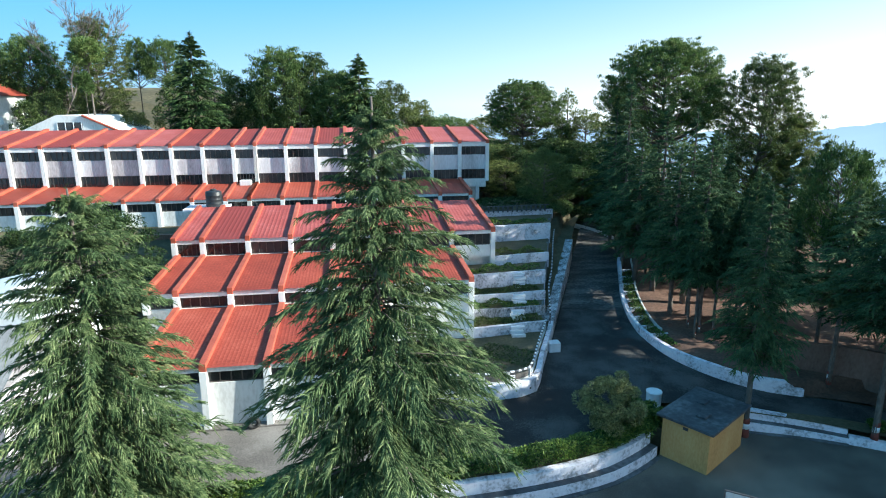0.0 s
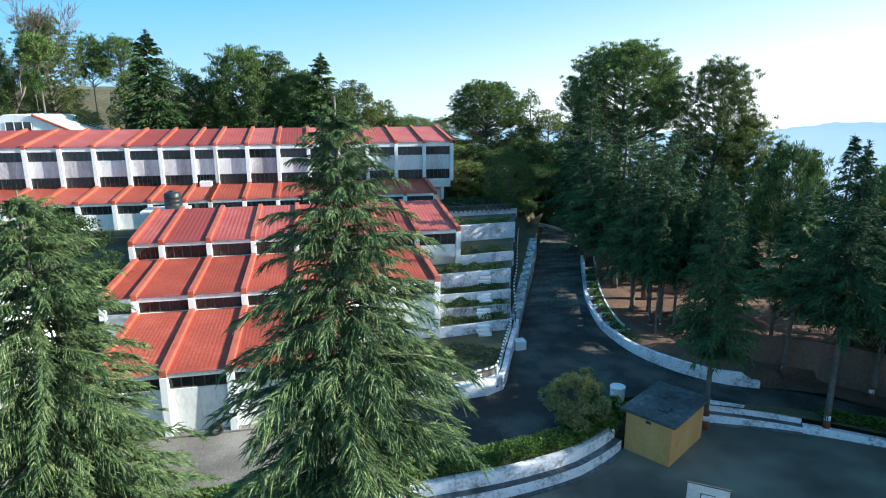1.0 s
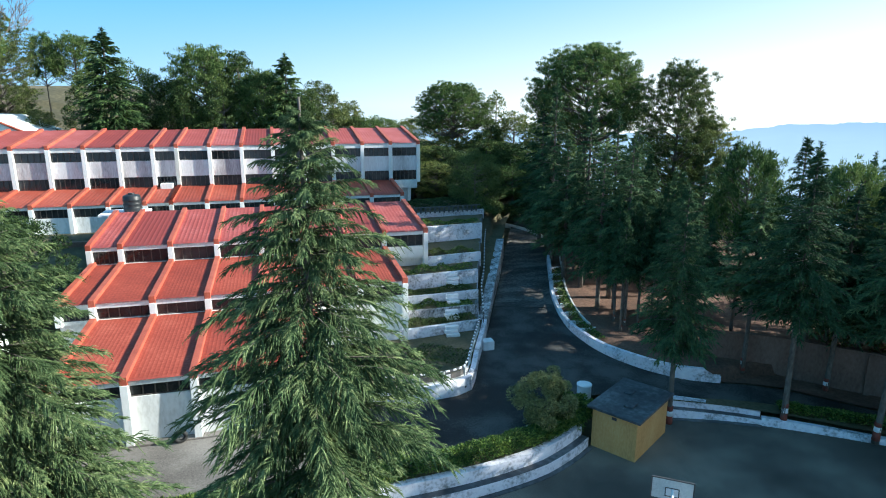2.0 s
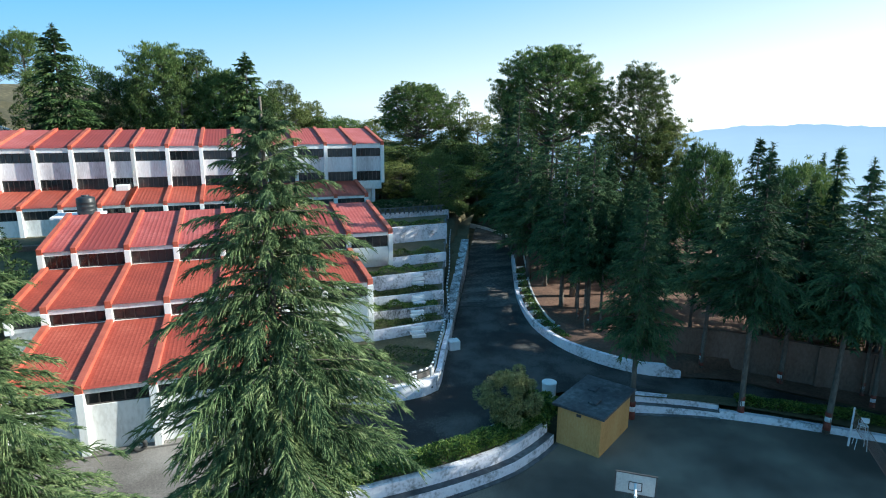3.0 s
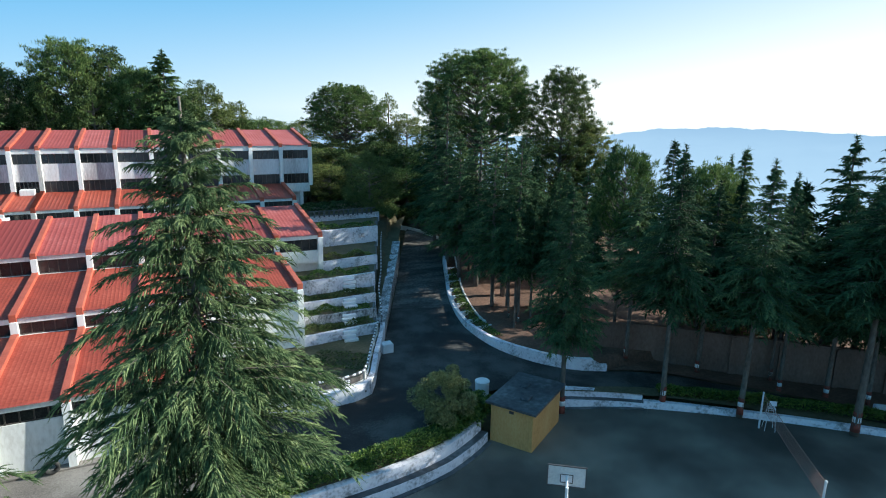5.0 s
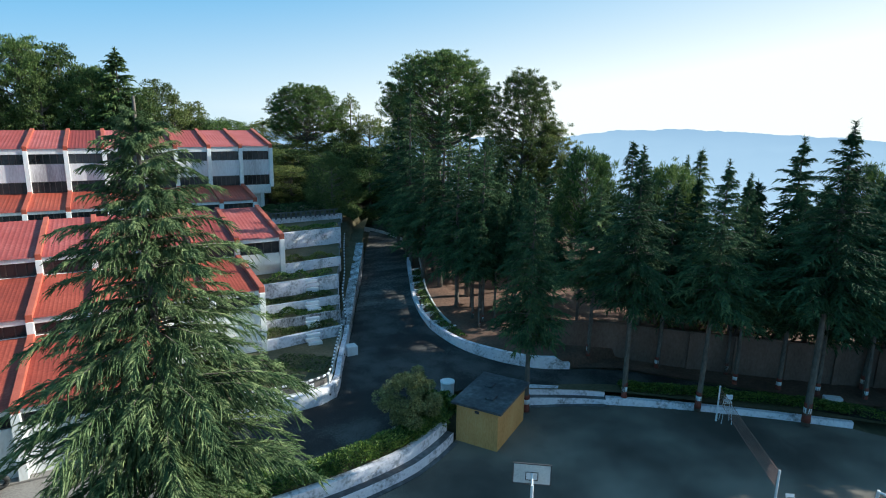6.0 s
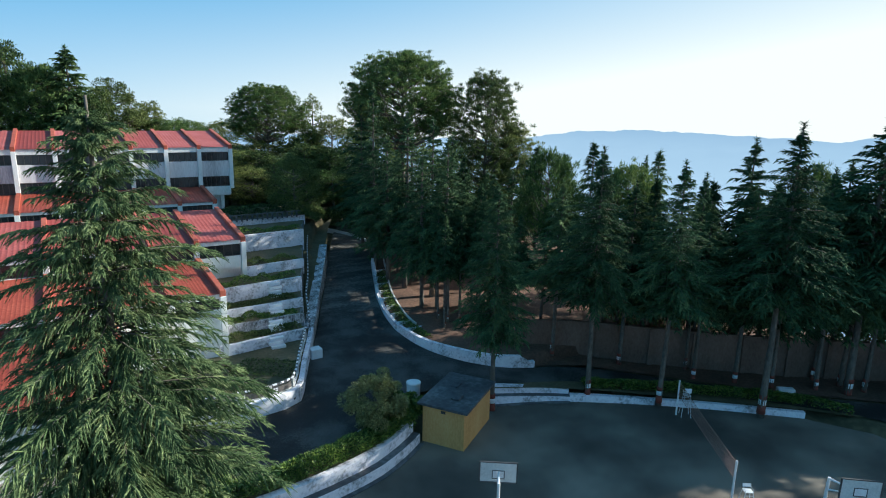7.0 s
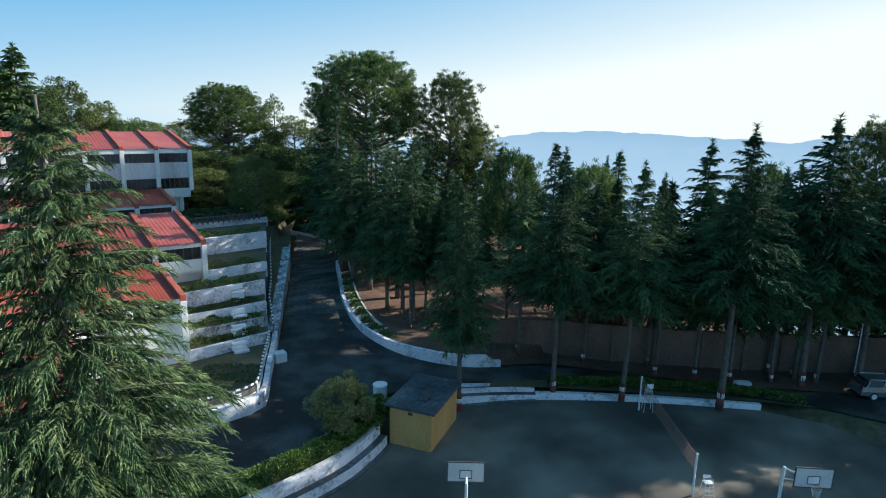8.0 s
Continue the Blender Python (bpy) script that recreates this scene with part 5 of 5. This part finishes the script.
tree("broad_tree", LEAFY, (-32.0, 47.0, 2.5), "dense dark green leafy tree behind the deodar", 4, 0.75, 1.1, "leafy trees by the block")

ROUND = round_meshes(74, 3.6, 0.3, 1.75, 1.7, 70, 420, 0.13, M_BUSH, 0.08, 0.55, clump_r=0.3)
tree("round_bush", ROUND, (14.5, 29.6, 1.2), "large rounded grey-green bush beside the drive", 0, 0.98, 0.95)
HED = round_meshes(75, 1.7, 0.0, 1.0, 0.85, 34, 150, 0.16, M_HEDGE, 0.0, 0.4, clump_r=0.36)
SHRUB = round_meshes(76, 1.2, 0.0, 0.6, 0.6, 22, 90, 0.14, M_HEDGE, 0.0, 0.4, clump_r=0.4)
tree("shrub_bush", HED, (16.2, 29.9, 1.2), "dark green shrub between bush and shed", 1, 1.1, 1.0)
tree("shrub_bush", HED, (17.3, 30.2, 1.2), "dark green shrub between bush and shed", 2.4, 0.9, 0.9)
tree("shrub_bush", SHRUB, (5.2, 28.0, 1.2), "clipped yellow-green shrub at the hedge's end", 2, 1.0, 1.1)


def hedge(name, places, height, width, count, size, mat, label, seed, patchy=0.0):
    """A long hedge as one mass of leaves."""
    rng = np.random.default_rng(seed)
    pts = np.array(places)
    seg = rng.integers(0, len(pts) - 1, count)
    t = rng.uniform(0, 1, (count, 1))
    c = pts[seg] * (1 - t) + pts[seg + 1] * t
    d = pts[seg + 1] - pts[seg]
    side = unit(np.stack([-d[:, 1], d[:, 0], 0 * d[:, 0]], 1))
    u = rng.uniform(-1, 1, count)
    lump = np.array([1 + 0.35 * noise.noise((p[0] * 0.9, p[1] * 0.9, seed)) for p in c])
    if patchy:
        lump = np.array([max(0.15, 0.9 + 2.2 * noise.noise((p[0] * 0.8, p[1] * 0.8, seed))) for p in c])
    hgt = height * lump * (1 - 0.55 * np.abs(u) ** 2.5) * rng.uniform(0.25, 1.0, count) ** 0.35
    P = c + side * (u * width * 0.5)[:, None]
    P[:, 2] += hgt
    D = unit(np.stack([rng.normal(0, 1, count), rng.normal(0, 1, count), rng.uniform(0.1, 1.2, count)], 1) + side * u[:, None])
    me = leaf_mesh(name, blades(P, D, size * rng.uniform(0.6, 1.4, count), size * 0.5, rng, 0.1), mat)
    return tagged(put(name, me), label, "hedge", kind="stuff")


hl = [(p.x, p.y + 1.55, 1.2) for p in court_far if -16 < p.x < 16.8]
hedge("hedge", hl, 0.95, 1.5, 48000, 0.17, M_HEDGE, "leafy green hedge along the court wall, flecked with light", 3)
hl = [(p.x + 0.75, p.y + 0.95, 0.5) for p in court_far if p.x > 29.3] + [(43.6, 16.2, 0.45)]
hedge("hedge", hl, 0.75, 1.1, 12000, 0.17, M_HEDGE, "low flowering hedge strip along the road", 4)
for k, (x1, y1, x0, y0, z) in enumerate(STEPS[:6]):
    hedge("weeds", [(x0 + 0.6, y0 + 1.0, z), ((x0 + x1) / 2, (y0 + y1) / 2 + 1.0, z), (x1 - 0.4, y1 + 0.9, z)], 0.30 + 0.12 * (k % 2), 1.3, 1500, 0.2, M_HEDGE if k % 2 else M_OLIVE, "weeds and small plants on a terrace", 20 + k, 1.0)
hedge("undergrowth", [(32.5, 68.5, 4.3), (30.0, 72.5, 4.7), (27.0, 75.0, 5.0), (23.5, 76.0, 6.0)], 2.4, 3.2, 7000, 0.26, M_DARKLEAF, "dark bushes round the top bend of the drive", 32)
hedge("weeds", [(14.2, 66.5, 8.3), (18.0, 68.0, 8.3), (23.5, 69.0, 8.3)], 0.9, 4.0, 4500, 0.22, M_DARKLEAF, "dark plants on the top terrace", 40)
hedge("undergrowth", [(22.6, 64.8, 7.0), (24.4, 67.5, 7.0), (26.4, 71.5, 6.8)], 1.5, 3.0, 6000, 0.22, M_DARKLEAF, "dark bushes beside the top of the terraces", 41)
hedge("weeds", [(6.0, 38, 2.0), (10.0, 38.5, 2.0), (12.0, 41.0, 2.0)], 0.22, 4.5, 2600, 0.16, M_OLIVE, "dry grass on the lowest terrace", 31, 1.0)
hedge("planter_shrubs", [(along(ROAD_RIGHT, y) + 0.9, y, road_z(24, y) + 0.35) for y in (40, 44, 48, 52, 56)], 0.4, 0.9, 2500, 0.17, M_HEDGE, "small green shrubs in the planter", 33)
hedge("undergrowth", [(50, 72, 2.0), (58, 56, 1.0), (66, 42, -1.0), (76, 26, -3.0)], 4.5, 7.0, 9000, 0.55, M_DARKLEAF, "dark bushes at the edge of the slope", 37)
hedge("undergrowth", [(62, 24, -1.0), (68, 12, -2.0), (78, -4, -3.5)], 6.5, 6.0, 5000, 0.5, M_DARKLEAF, "dark bushes at the edge of the slope", 38)
hedge("undergrowth", [(54.5, 18.5, 0.3), (63, 12.0, 0.0), (76, 1.5, -2.0)], 5.0, 3.5, 5000, 0.45, M_DARKLEAF, "dark bushes behind the boundary wall", 39)
hedge("undergrowth", [(40, 36, 1.5), (48, 29, 1.2), (56, 22, 0.8), (66, 14, 0.2)], 2.6, 5.0, 9000, 0.45, M_OLIVE, "sunlit undergrowth beyond the boundary wall", 34)
hedge("undergrowth", [(27, 84, 6.5), (33, 84, 6.5), (40, 80, 6.0)], 3.0, 6.0, 7000, 0.4, M_DARKLEAF, "bushes at the top of the drive", 35)
hedge("undergrowth", [(-52, 92, 9.5), (-30, 93, 9.5), (0, 92, 9.0), (14, 90, 8.6)], 4.0, 6.0, 9000, 0.5, M_OLIVE, "bushes on the bank behind the upper block", 36)

# ---- things ----
# yellow hut with a flat slab roof
C0, C1, C2, C3 = Vector((18.85, 26.62)), Vector((22.6, 29.05)), Vector((20.9, 31.2)), Vector((17.05, 28.75))
hut = thing("hut", (0, 0, 0), "small yellow rendered hut with weathered flat concrete roof", "hut")
ang = math.atan2((C1 - C0).y, (C1 - C0).x)
wid, dep = (C1 - C0).length, (C3 - C0).length
hut.location, hut.rotation_euler = (C0.x, C0.y, 0), (0, 0, ang)
part("wall", boxmesh(0, wid, 0, dep, -0.1, 2.5, 0.02), M_YELLOW, hut)
part("roof", boxmesh(-0.22, wid + 0.3, -0.25, dep + 0.3, 2.5, 2.66, 0.02), M_SLAB, hut, "dark stained concrete slab roof")
part("upstand", boxmesh(1.0, 1.8, 0.8, 1.35, 2.66, 2.78, 0.03), M_SLAB, hut)
part("upstand", boxmesh(2.6, 3.4, 1.6, 2.1, 2.66, 2.74, 0.03), M_SLAB, hut)
part("vent", boxmesh(-0.012, 0.1, dep * 0.45, dep * 0.45 + 0.3, 2.15, 2.33), M_DARKMETAL, hut, "dark vent opening")

bm = bmesh.new()
tube(bm, [(0, 0, 0), (0, 0, 0.05), (0, 0, 0.85), (0, 0, 0.9), (0, 0, 0.96)], [0.44, 0.46, 0.46, 0.5, 0.5], 24)
drum = thing("water_drum", (18.7, 32.5, 1.2), "white painted cylindrical drum beside the drive", "drum")
part("body", bm, M_WHITEBAND, drum, smooth=False)
part("lid", tube(bmesh.new(), [(0, 0, 0.96), (0, 0, 1.0)], [0.46, 0.42], 24), M_WHITEBAND, drum)


def hoop(at, turn, aside=0.0, lift=0.0):
    """A basketball goal; its board faces +y of its own axes."""
    h = thing("basketball_goal", at, "basketball goal with clear board, black edge and worn net", "basketball goal", "basketball goals")
    h.rotation_euler = (0, 0, turn)
    part("pole", tube(bmesh.new(), [(aside, -0.9, -0.1 - lift), (aside, -0.9, 2.6), (aside, -0.85, 3.35)], [0.075, 0.075, 0.07], 12), M_METAL, h)
    bm = bmesh.new()
    tube(bm, [(aside, -0.86, 3.28), (aside * 0.5, -0.05, 3.4)], [0.06, 0.05], 8)
    tube(bm, [(aside, -0.88, 2.7), (aside * 0.4, -0.05, 3.1)], [0.04, 0.04], 8)
    part("arm", bm, M_METAL, h)
    board = part("board", boxmesh(-0.86, 0.86, -0.02, 0.02, 2.86, 3.86), M_BOARD, h)
    bm = bmesh.new()
    for x0, x1, z0, z1 in ((-0.9, 0.9, 2.82, 2.87), (-0.9, 0.9, 3.85, 3.9), (-0.9, -0.85, 2.87, 3.85), (0.85, 0.9, 2.87, 3.85)):
        box(bm, x0, x1, -0.035, 0.035, z0, z1)
    part("edge", bm, M_DARKMETAL, board)
    for y in (-0.026, 0.026):
        bm = bmesh.new()
        for x0, x1, z0, z1 in ((-0.3, 0.3, 3.02, 3.06), (-0.3, 0.3, 3.43, 3.47), (-0.3, -0.26, 3.06, 3.43), (0.26, 0.3, 3.06, 3.43)):
            box(bm, x0, x1, y - 0.004, y + 0.004, z0, z1)
        part("target_frame", bm, M_DARKMETAL, board)
        part("target_panel", boxmesh(-0.255, 0.255, y - 0.003, y + 0.003, 3.065, 3.425), M_WHITEBAND, board)
    ring = [(0.225 * math.cos(k * math.tau / 20), 0.36 + 0.225 * math.sin(k * math.tau / 20), 3.05) for k in range(21)]
    part("rim", tube(bmesh.new(), ring, [0.012] * 21, 6), M_ORANGE, h)
    bm = bmesh.new()
    for k in range(12):
        for s in (1, -1):
            p = [((0.225 - 0.1 * t) * math.cos(k * math.tau / 12 + s * t * 1.0), 0.36 + (0.225 - 0.1 * t) * math.sin(k * math.tau / 12 + s * t * 1.0), 3.04 - 0.42 * t) for t in (0, 0.33, 0.66, 1)]
            tube(bm, p, [0.007] * 4, 3, cap=False)
    part("net", bm, M_WHITEBAND, h)
    return h


hoop((16.0, 19.7, 0.12), radians(-36), lift=0.12)
hoop((29.62, 10.12, 0.06), radians(-40 + 180), 0.95, 0.06)

vb0, vb1 = Vector((28.3, 15.25)), Vector((34.1, 23.0))
vd = (vb1 - vb0).normalized()
for p in (vb0, vb1):
    post = thing("volleyball_post", (p.x, p.y, 0), "white steel volleyball post with a small stand", "post", "volleyball posts")
    part("pole", tube(bmesh.new(), [(0, 0, -0.1), (0, 0, 2.5)], [0.06, 0.055], 12), M_METAL, post)
    part("cap", tube(bmesh.new(), [(0, 0, 2.5), (0, 0, 2.56)], [0.07, 0.05], 12), M_METAL, post)
bm = bmesh.new()
for z in np.linspace(1.55, 2.42, 9):
    tube(bm, [(vb0.x, vb0.y, z), ((vb0.x + vb1.x) / 2, (vb0.y + vb1.y) / 2, z - 0.08), (vb1.x, vb1.y, z)], [0.004] * 3, 3, cap=False)
for k in range(96):
    t = (k + 0.5) / 96
    p = vb0.lerp(vb1, t)
    sag = -0.08 * (1 - abs(2 * t - 1))
    tube(bm, [(p.x, p.y, 1.55 + sag), (p.x, p.y, 2.42 + sag)], [0.0035, 0.0035], 3, cap=False)
vnet = thing("volleyball_net", (0, 0, 0), "sagging brown volleyball net between two posts", "net")
part("mesh", bm, M_NET, vnet)
bm = bmesh.new()
for z in (1.53, 2.44):
    tube(bm, [(vb0.x, vb0.y, z), ((vb0.x + vb1.x) / 2, (vb0.y + vb1.y) / 2, z - 0.08), (vb1.x, vb1.y, z)], [0.016] * 3, 6)
part("tape", bm, M_NET, vnet, "faded red tape of the net")


def umpire_stand(at, turn, tall):
    s = thing("umpire_chair", at, "white steel umpire's chair beside the net post", "chair", "umpire chairs")
    s.rotation_euler = (0, 0, turn)
    s.scale = (0.75, 0.75, tall)
    for sx in (-1, 1):
        for sy in (-1, 1):
            part("leg", tube(bmesh.new(), [(0.42 * sx, 0.42 * sy, 0), (0.26 * sx, 0.24 * sy, 1.45)], [0.025, 0.025], 6), M_METAL, s)
    for z in (0.45, 0.85, 1.2):
        w = 0.42 - 0.16 * z / 1.45
        part("rung", tube(bmesh.new(), [(-w, -w, z), (w, -w, z)], [0.02, 0.02], 6), M_METAL, s)
    part("seat", boxmesh(-0.3, 0.3, -0.26, 0.26, 1.45, 1.5, 0.01), M_METAL, s)
    part("backrest", boxmesh(-0.28, 0.28, 0.24, 0.27, 1.68, 2.0, 0.01), M_METAL, s)
    for sx in (-1, 1):
        part("arm", tube(bmesh.new(), [(0.28 * sx, -0.25, 1.5), (0.28 * sx, -0.25, 1.72), (0.28 * sx, 0.26, 1.74), (0.28 * sx, 0.26, 2.0)], [0.018] * 4, 6), M_METAL, s)


umpire_stand((28.85, 14.75, 0), radians(-35), 0.6)
umpire_stand((34.5, 22.6, 0), radians(140), 1.05)


def car(at, turn):
    """A silver family car, tail towards -y of its own axes."""
    c = thing("car", at, "silver family car parked at the road's end", "car")
    c.rotation_euler = (0, 0, turn)
    # side outline of the body: y from tail to nose, low and high edge
    prof = ((-2.2, 0.45, 0.80), (-2.15, 0.34, 0.98), (-1.6, 0.30, 1.02), (-0.6, 0.28, 1.02), (0.5, 0.28, 1.02), (1.2, 0.28, 1.0), (1.7, 0.30, 0.92), (2.1, 0.34, 0.82), (2.22, 0.42, 0.66))
    bm = bmesh.new()
    rows = []
    for y, z0, z1 in prof:
        w = 0.88 - 0.10 * (abs(y) / 2.2) ** 4
        rows.append([bm.verts.new(p) for p in ((-w * 0.95, y, z0), (-w, y, (z0 + z1) / 2), (-w * 0.94, y, z1), (w * 0.94, y, z1), (w, y, (z0 + z1) / 2), (w * 0.95, y, z0))])
    for r, s in zip(rows, rows[1:]):
        for k in range(6):
            bm.faces.new((r[k], r[(k + 1) % 6], s[(k + 1) % 6], s[k]))
    bm.faces.new(rows[0][::-1])
    bm.faces.new(rows[-1])
    bmesh.ops.recalc_face_normals(bm, faces=bm.faces[:])
    part("body", bm, M_CAR, c, smooth=False)
    part("cabin", boxmesh(-0.82, 0.82, -2.05, 1.15, 1.0, 1.42, 0.03, top=(-0.68, 0.68, -1.75, 0.25)), M_GLASS, c, "dark glazed cabin")
    part("roof", boxmesh(-0.69, 0.69, -1.78, 0.3, 1.42, 1.50, 0.03), M_CAR, c)
    for sx in (-1, 1):
        bm = bmesh.new()
        for y0, y1 in ((-1.95, -1.72), (-0.75, -0.63), (0.3, 1.05)):
            tube(bm, [(0.83 * sx, y0 if y0 < 0 else y1, 1.0), (0.70 * sx, y1 if y0 < 0 else y0, 1.44)], [0.04, 0.04], 6)
        part("pillar", bm, M_CAR, c)
        part("tail_light", boxmesh(0.62 * sx - 0.14, 0.62 * sx + 0.14, -2.23, -2.15, 0.78, 0.98, 0.02), M_LAMP, c)
        part("headlight", boxmesh(0.6 * sx - 0.16, 0.6 * sx + 0.16, 2.12, 2.22, 0.62, 0.78, 0.02), M_WHITEBAND, c)
        part("mirror", boxmesh(0.92 * sx - 0.09, 0.92 * sx + 0.09, 0.72, 0.86, 1.0, 1.14, 0.02), M_CAR, c)
        part("roof_rail", tube(bmesh.new(), [(0.62 * sx, -1.6, 1.53), (0.62 * sx, 0.1, 1.53)], [0.02, 0.02], 6), M_METAL, c)
        for y in (-1.35, 1.35):
            wh = part("wheel", tube(bmesh.new(), [(0.70 * sx, y, 0.32), (0.74 * sx, y, 0.32), (0.86 * sx, y, 0.32), (0.89 * sx, y, 0.32)], [0.28, 0.32, 0.32, 0.27], 24), M_RUBBER, c)
            part("rim", tube(bmesh.new(), [(0.885 * sx, y, 0.32), (0.90 * sx, y, 0.32)], [0.21, 0.19], 16), M_METAL, wh)
    part("bumper", boxmesh(-0.84, 0.84, -2.3, -2.12, 0.36, 0.6, 0.04), M_CAR, c)
    part("rear_window", boxmesh(-0.62, 0.62, -2.06, -1.9, 1.04, 1.36, 0.01, top=(-0.56, 0.56, -1.86, -1.72)), M_GLASS, c)


car((50.5, 13.7, 0.45), radians(-128))

# lamp pole by the far end of the boundary wall
lp = thing("lamp_pole", (52.9, 16.6, 0.5), "thin pale steel lamp pole near the wall", "lamp")
part("pole", tube(bmesh.new(), [(0, 0, -0.2), (0, 0, 4.2)], [0.06, 0.045], 10), M_METAL, lp)
part("base", tube(bmesh.new(), [(0, 0, -0.05), (0, 0, 0.15)], [0.16, 0.14], 12), M_SLAB, lp)
part("head", boxmesh(-0.12, 0.12, -0.45, 0.1, 4.15, 4.25, 0.03), M_METAL, lp)
# white trough at the roadside
tr = tagged(part("trough", boxmesh(-0.6, 0.6, -0.25, 0.25, 0, 0.42, 0.06), M_WHITEBAND, at=(43.0, 20.4, 0.5), rot=(0, 0, radians(-40))), "white painted stone trough at the roadside", "trough")
# old tyre against the block's wall
bm = bmesh.new()
ringp = [(0.3 * math.cos(k * math.tau / 24), 0, 0.42 + 0.3 * math.sin(k * math.tau / 24)) for k in range(25)]
tube(bm, ringp, [0.12] * 25, 10, cap=False)
tagged(part("tyre", bm, M_RUBBER, at=(-6.2, 33.6, 1.2), rot=(radians(8), 0, radians(10)), smooth=True), "old black tyre leaning against the white wall", "tyre")

# low building with a white sheet roof and a grey tiled lean-to, beyond the deodar
gh = thing("low_house", (0, 0, 0), "low house with white sheet roof and grey tiled lean-to", "house")
part("wall", boxmesh(-25.5, -18.0, 36.2, 44, 0.8, 7.75, 0.02), M_WHITE, gh)
bm = bmesh.new()
gable = ((-26.0, 7.75), (-17.6, 7.75), (-17.6, 7.9), (-20.8, 9.0), (-26.0, 7.9))
g0 = [bm.verts.new((x, 35.8, z)) for x, z in gable]
g1 = [bm.verts.new((x, 44.4, z)) for x, z in gable]
bm.faces.new(g0)
bm.faces.new(g1[::-1])
for i in range(5):
    bm.faces.new((g0[i], g0[(i + 1) % 5], g1[(i + 1) % 5], g1[i]))
bmesh.ops.recalc_face_normals(bm, faces=bm.faces[:])
part("roof", bm, M_WHITE, gh, "white painted sheet roof")
sl = math.atan2(7.75 - 5.3, 4.6)
lean = roof_sheet_mesh(13.6, 4.6 / math.cos(sl) + 0.3, 0.28, 0.4, M_GREYROOF)
put("lean_to_roof", lean, gh, (-31.9, 31.3, 5.2), (sl, 0, 0), "grey ribbed tile roof")
part("wall", boxmesh(-31.6, -18.6, 31.9, 36.18, 0.8, 5.2, 0.02), M_STAIN, gh)

# white hall behind the upper block
hall = thing("white_hall", (-36.3, 88.0, 8.9), "white gabled hall with a red roof edge", "house")
bm = bmesh.new()
pr = ((-7.5, 0), (8.5, 0), (8.5, 6.4), (1.6, 9.7), (-1.6, 9.85), (-7.5, 7.2))
f0 = [bm.verts.new((x, 0, z)) for x, z in pr]
f1 = [bm.verts.new((x, 14, z)) for x, z in pr]
bm.faces.new(f0)
bm.faces.new(f1[::-1])
for i in range(len(pr)):
    bm.faces.new((f0[i], f0[(i + 1) % 6], f1[(i + 1) % 6], f1[i]))
bmesh.ops.recalc_face_normals(bm, faces=bm.faces[:])
part("wall", bm, M_WHITE, hall)
part("window", boxmesh(-1.6, 1.5, -0.05, 0.1, 7.4, 8.9), M_GLASS, hall)
for x in (-1.6, -0.6, 0.4, 1.4):
    part("mullion", boxmesh(x - 0.05, x + 0.05, -0.1, -0.052, 7.4, 8.9), M_METAL, hall)
bm = bmesh.new()
tube(bm, [(1.6, -0.15, 9.8), (8.9, -0.15, 6.35)], [0.16, 0.16], 6)
part("roof_edge", bm, M_BEAM, hall)

# white villa with a red roof on the hillside
villa = thing("villa", (-52.0, 96.0, 12.2), "white hillside villa with balconies and red roof", "house")
part("wall", boxmesh(-4, 3.3, 0, 8, -2, 9.2, 0.02), M_WHITE, villa)
part("roof", boxmesh(-4.4, 3.9, -0.6, 8.4, 9.2, 11.6, 0.02, top=(-3.8, -0.5, 1.5, 6.5)), M_ROOF, villa, "red hipped roof")
for z in (2.2, 5.2):
    bal = part("balcony", boxmesh(-4, 4.2, -1.1, 0, z, z + 0.18, 0.01), M_WHITE, villa)
    part("railing", boxmesh(-4, 4.2, -1.12, -1.04, z + 0.18, z + 1.0), M_RAIL, bal)
    for x in (-3, -0.6, 1.8):
        part("window", boxmesh(x, x + 1.2, -0.05, 0.05, z + 0.9, z + 2.2), M_GLASS, villa)
# small hut and blue sheeting on the slope
for x, y, w, h, m, lab in ((-33.5, 104, 3.5, 2.4, M_WHITE, "small pale hillside hut"), (-26.0, 95.5, 7.0, 2.2, M_BLUE, "hut with blue sheet walls on the bank"), (-44.0, 112.0, 4.0, 3.0, M_YARD, "small pale house high on the slope")):
    z = ground_z(x, y)
    s = thing("hillside_hut", (x, y, z), lab, "hut", "hillside huts")
    part("wall", boxmesh(-w / 2, w / 2, 0, 3, -1.0, h, 0.02), m, s)
    part("roof", boxmesh(-w / 2 - 0.3, w / 2 + 0.3, -0.3, 3.3, h, h + 0.15, 0.02, top=(-w / 2 - 0.3, w / 2 + 0.3, 0.5, 3.3)), m, s)
# dark red retaining wall below the upper block
tagged(part("retaining_wall", boxmesh(-50, -15.2, 62.6, 63.1, 3.0, 7.3, 0.03), M_BWALL), "dark red retaining wall below the upper block", "wall", kind="structure")
